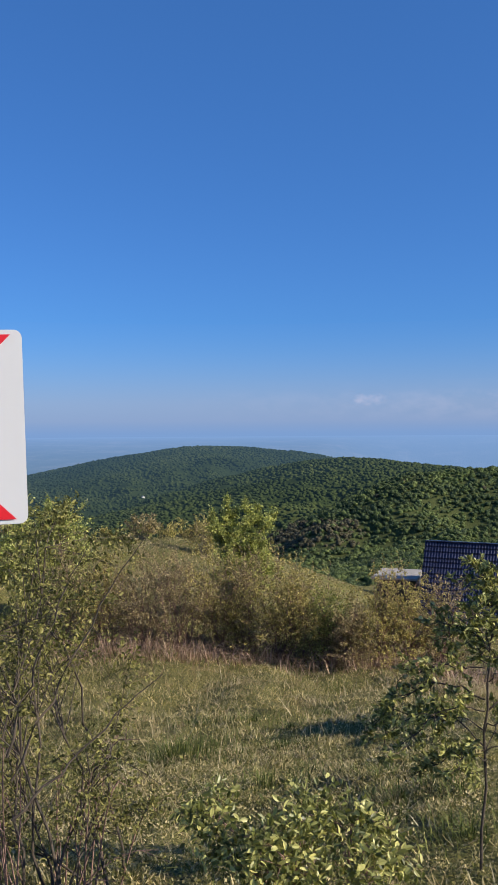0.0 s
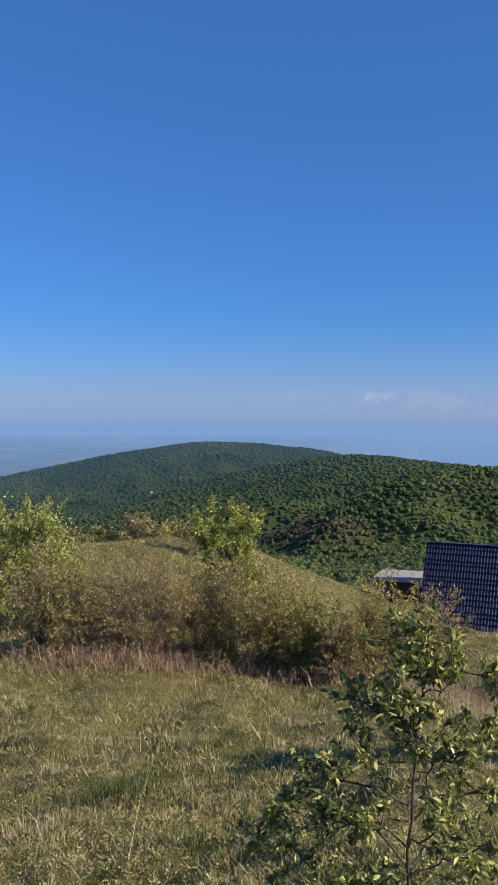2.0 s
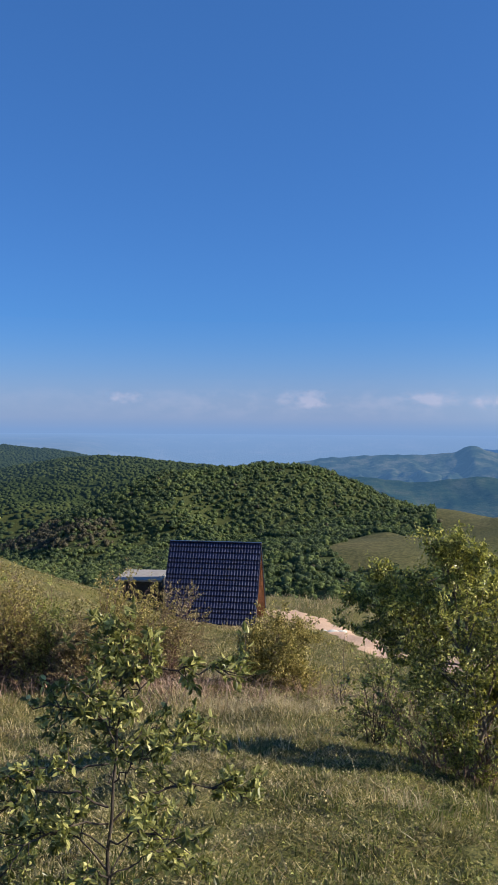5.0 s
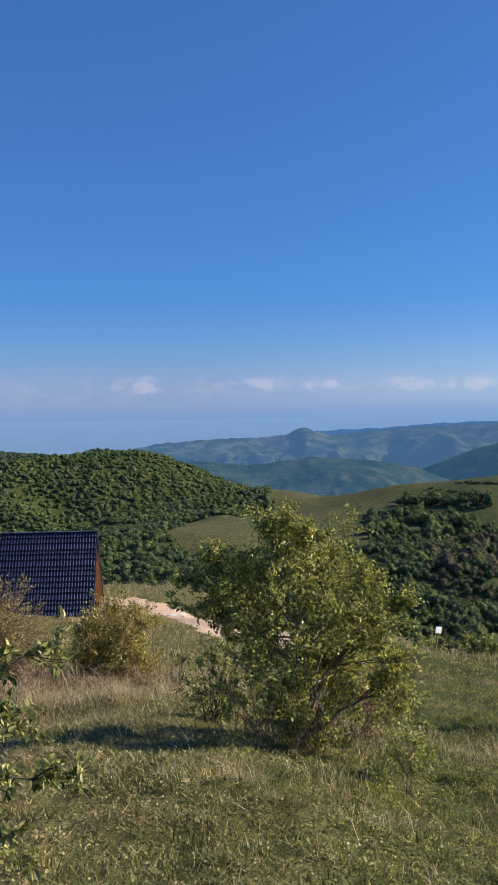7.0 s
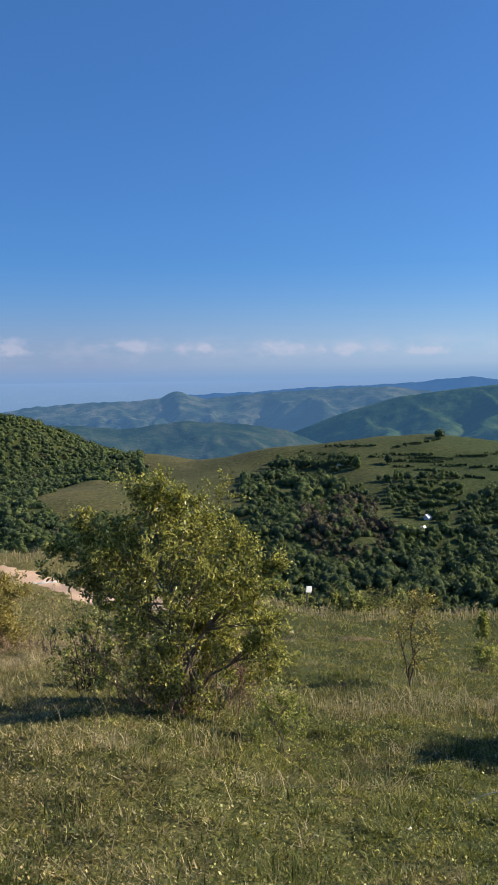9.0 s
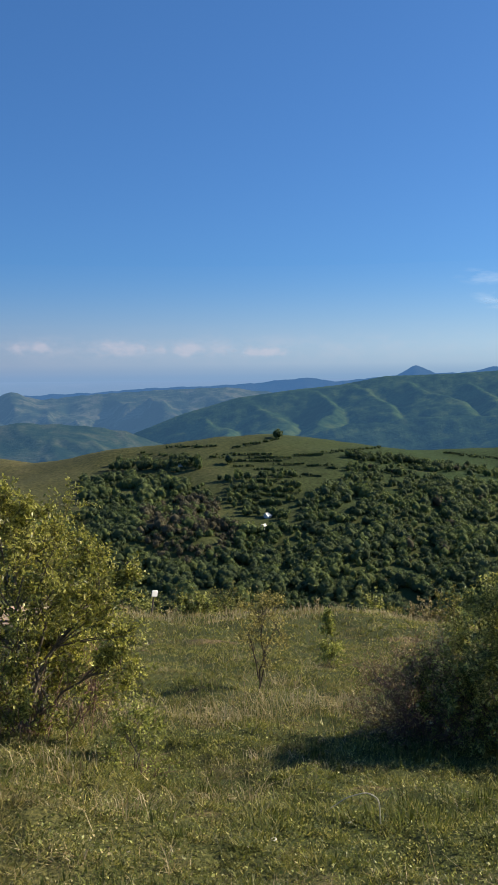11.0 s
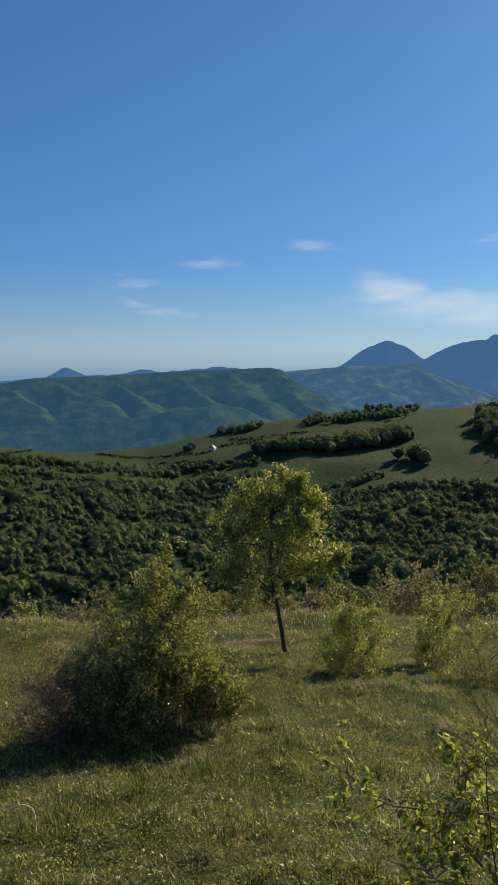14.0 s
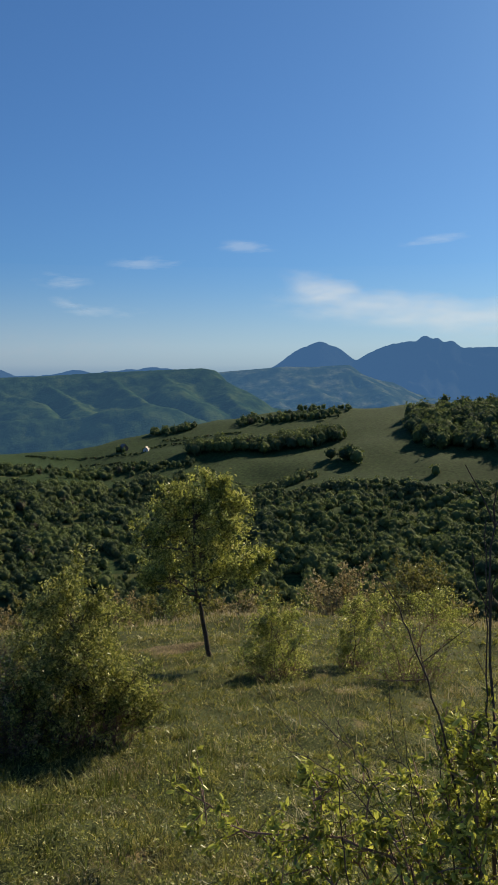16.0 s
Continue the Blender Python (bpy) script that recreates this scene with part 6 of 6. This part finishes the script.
stalks += [(az + g1.uniform(-.5, .5), spot(az, -.318) + g1.uniform(-1.2, 1.2), g1.uniform(0.5, 1.2)) for az in np.arange(-8, -27, -0.3)]
tufts("dry_stalks", stalks, STALK, "pinkish dry stalks at the foot of the hedge", 84, per=20, tall=0.40, spread=0.55, wide=0.0075, arch=1.9)

blades("long_stalks", -96, 18, 5, 17, 1.6, 0.42, 0.0026, 85, STRAW, "single long bleached grass stalks", bend=1.7, two=True)


def stalk(name, az, r, pts, rad, mat, label):
    x, y = polar(az, r)
    base = np.array([x, y, float(height(x, y))])
    side = np.array([math.cos(radians(az)), math.sin(radians(az)), 0])
    p = np.array([base + side * a + np.array([0, 0, b]) for a, b in pts])
    s = np.linspace(0, len(p) - 1, 24)
    q = np.stack([np.interp(s, np.arange(len(p)), p[:, k]) for k in range(3)], 1)
    ker = np.array([1, 2, 3, 2, 1]) / 9
    q = np.stack([np.convolve(np.pad(q[:, k], 2, mode="edge"), ker, "valid") for k in range(3)], 1)
    v, f = tubes([(q, np.linspace(rad, rad * 0.5, 24))], 5)
    tagged(new(name, mesh_of(name, v, f, mat, None, True)), label, "stalk")


PALE = plain_material("bleached_stalk", (0.52, 0.48, 0.38), 0.8, 0, 0.15, 30)
stalk("bent_stalk", -52.6, 6.3, [(0.05, 0.0), (0.04, 0.2), (-0.05, 0.25), (-0.2, 0.2), (-0.33, 0.1)], 0.006, PALE, "bleached dry grass stalk bent over")
stalk("dry_twig", -38, 6.2, [(-0.12, 0.0), (-0.04, 0.07), (0.06, 0.16)], 0.003, STRAW, "short dry twig lying in the grass")
stalk("dry_twig", -60, 7.2, [(-0.15, 0.03), (0.0, 0.06), (0.2, 0.03)], 0.003, STRAW, "short dry twig lying in the grass")
def wands(name, az, r, arms, seed, label):
    """Bare thin stems, each its own branch, with a few side twigs."""
    g = np.random.default_rng(seed)
    root = tagged(new(name), label, "shrub")
    root.location = at(az, r)
    ca, sn = math.cos(radians(az)), math.sin(radians(az))
    turn = np.array([[ca, sn, 0], [-sn, ca, 0], [0, 0, 1.0]])
    for pts, thick, side in arms:
        p = np.array(pts, dtype=float) @ turn
        k = np.linspace(0, len(p) - 1, 20)
        q = np.stack([np.interp(k, np.arange(len(p)), p[:, c]) for c in range(3)], 1)
        ker = np.array([1, 2, 3, 2, 1]) / 9
        q[2:-2] = np.stack([np.convolve(q[:, c], ker, "valid") for c in range(3)], 1)
        q[1:-1] += g.normal(size=(18, 3)) * 0.004
        paths = [(q, np.linspace(thick, thick * 0.35, 20))]
        for _ in range(side):
            i = g.integers(6, 19)
            d = unit(unit(q[i] - q[i - 1]) + g.normal(size=3) * 0.6)
            e = q[i] + d * g.uniform(0.08, 0.28)
            paths.append((np.stack([q[i], (q[i] + e) / 2 + g.normal(size=3) * 0.01, e]), np.array([thick * 0.4, thick * 0.3, thick * 0.2])))
        v, f = tubes(paths, 5)
        part("branch", mesh_of("branch", v, f, DARKBARK, None, True), root)


wands("bare_shrub", -87.26, 2.80, [([(.14, .05, -.05), (.12, .05, .86), (.12, .05, 1.3), (.09, .05, 1.7), (.10, .05, 2.0)], .0075, 7), ([(.13, .05, .9), (.09, .05, 1.45), (.08, .05, 1.95)], .004, 4),
                                  ([(.1, 0, .5), (-.01, 0, 1.25), (-.1, 0, 1.5), (-.17, 0, 1.7), (-.24, 0, 1.78)], .0042, 2), ([(.05, 0, .6), (-.02, 0, 1.1), (-.06, .02, 1.33)], .003, 2),
                                  ([(-.05, 0, .6), (-.15, 0, .98), (-.28, 0, 1.2), (-.43, 0, 1.34)], .003, 5), ([(-.08, 0, .6), (-.2, 0, 1.0), (-.35, 0, 1.15), (-.52, 0, 1.22)], .003, 5),
                                  ([(.02, 0, .6), (-.1, .03, 1.1), (-.2, .03, 1.3)], .0028, 3), ([(-.3, 0, .7), (-.34, 0, 1.05), (-.345, 0, 1.32)], .003, 1), ([(.0, 0, .8), (-.12, 0, 1.05), (-.14, 0, 1.25)], .0028, 2)], 156, "thin bare dark twigs above a young shrub")
for k in range(26):
    stalk("dry_twig", 47 + g1.uniform(-12, 10), 2.0 + g1.uniform(-.4, .5), [(-0.2, g1.uniform(0, .12)), (g1.uniform(-.05, .05), g1.uniform(.02, .2)), (0.2, g1.uniform(0, .22))], 0.004, STALK,
          "broken dry stalk in a heap of straw")


def build_pebbles():
    chalk = plain_material("pale_stone", (0.55, 0.53, 0.48), 0.9, 0, 0.2, 60)
    v0, f0 = ico(2)
    g = np.random.default_rng(5)
    spots = [(-45.8, 5.9, 0.018), (-51, 6.3, 0.012), (-44, 5.6, 0.01), (-58, 5.2, 0.013), (-36, 5.4, 0.011), (-66, 5.0, 0.012), (-20.6, 44, 0.25), (-20.0, 44.6, 0.18), (-21.2, 45, 0.2)]
    for az, r, sz in spots:
        v = v0 * (1 + 0.25 * np.sin(v0 * 3 + g.uniform(0, 6, 3))) * np.array([1.3, 1, 0.7]) * sz
        ob = tagged(new("pebble", mesh_of("pebble", v, f0, chalk, None, True)), "pale rounded stone lying in short grass", "stone", "stones in the meadow")
        ob.location = at(az, r, sz * 0.3)


build_pebbles()


def herbs(name, az0, az1, r0, r1, per_m2, size, seed, mat, label, keep):
    """Low broad-leaved weeds and clover in the turf."""
    g = np.random.default_rng(seed)
    n = int(radians(az1 - az0) * (r1 ** 2 - r0 ** 2) / 2 * per_m2)
    az, r = g.uniform(az0, az1, n), np.sqrt(g.uniform(r0 ** 2, r1 ** 2, n))
    x, y = polar(az, r)
    k = keep(x, y, g) & (waves(x, y, 1.6, seed, 3) + 0.35 > g.uniform(-0.6, 0.8, n))
    x, y = x[k], y[k]
    n = len(x)
    pos = np.stack([x, y, height(x, y) + g.uniform(0.005, 0.05, n)], 1)
    along = np.stack([g.normal(size=n), g.normal(size=n), np.abs(g.normal(size=n)) * 0.7], 1)
    v, f = leaf_mesh(pos, along, size * g.uniform(0.6, 1.4, n), g, 0.7)
    tagged(new(name, mesh_of(name, v, f, mat)), label, "weeds", kind="stuff")


herbs("meadow_weeds", -96, -12, 3.0, 11, 520, 0.022, 91, GREEN, "small bright weeds among the turf", east)
herbs("meadow_weeds", -40, 42, 2.0, 11, 520, 0.022, 92, GRASS, "small olive weeds among the turf", west)
herbs("turf_leaves", -96, -12, 3.0, 6.8, 1100, 0.017, 93, FRESH, "matted tiny leaves of the short turf", east)
herbs("turf_leaves", -40, 42, 2.0, 6.8, 900, 0.018, 94, GRASS, "matted tiny leaves of the short turf", west)
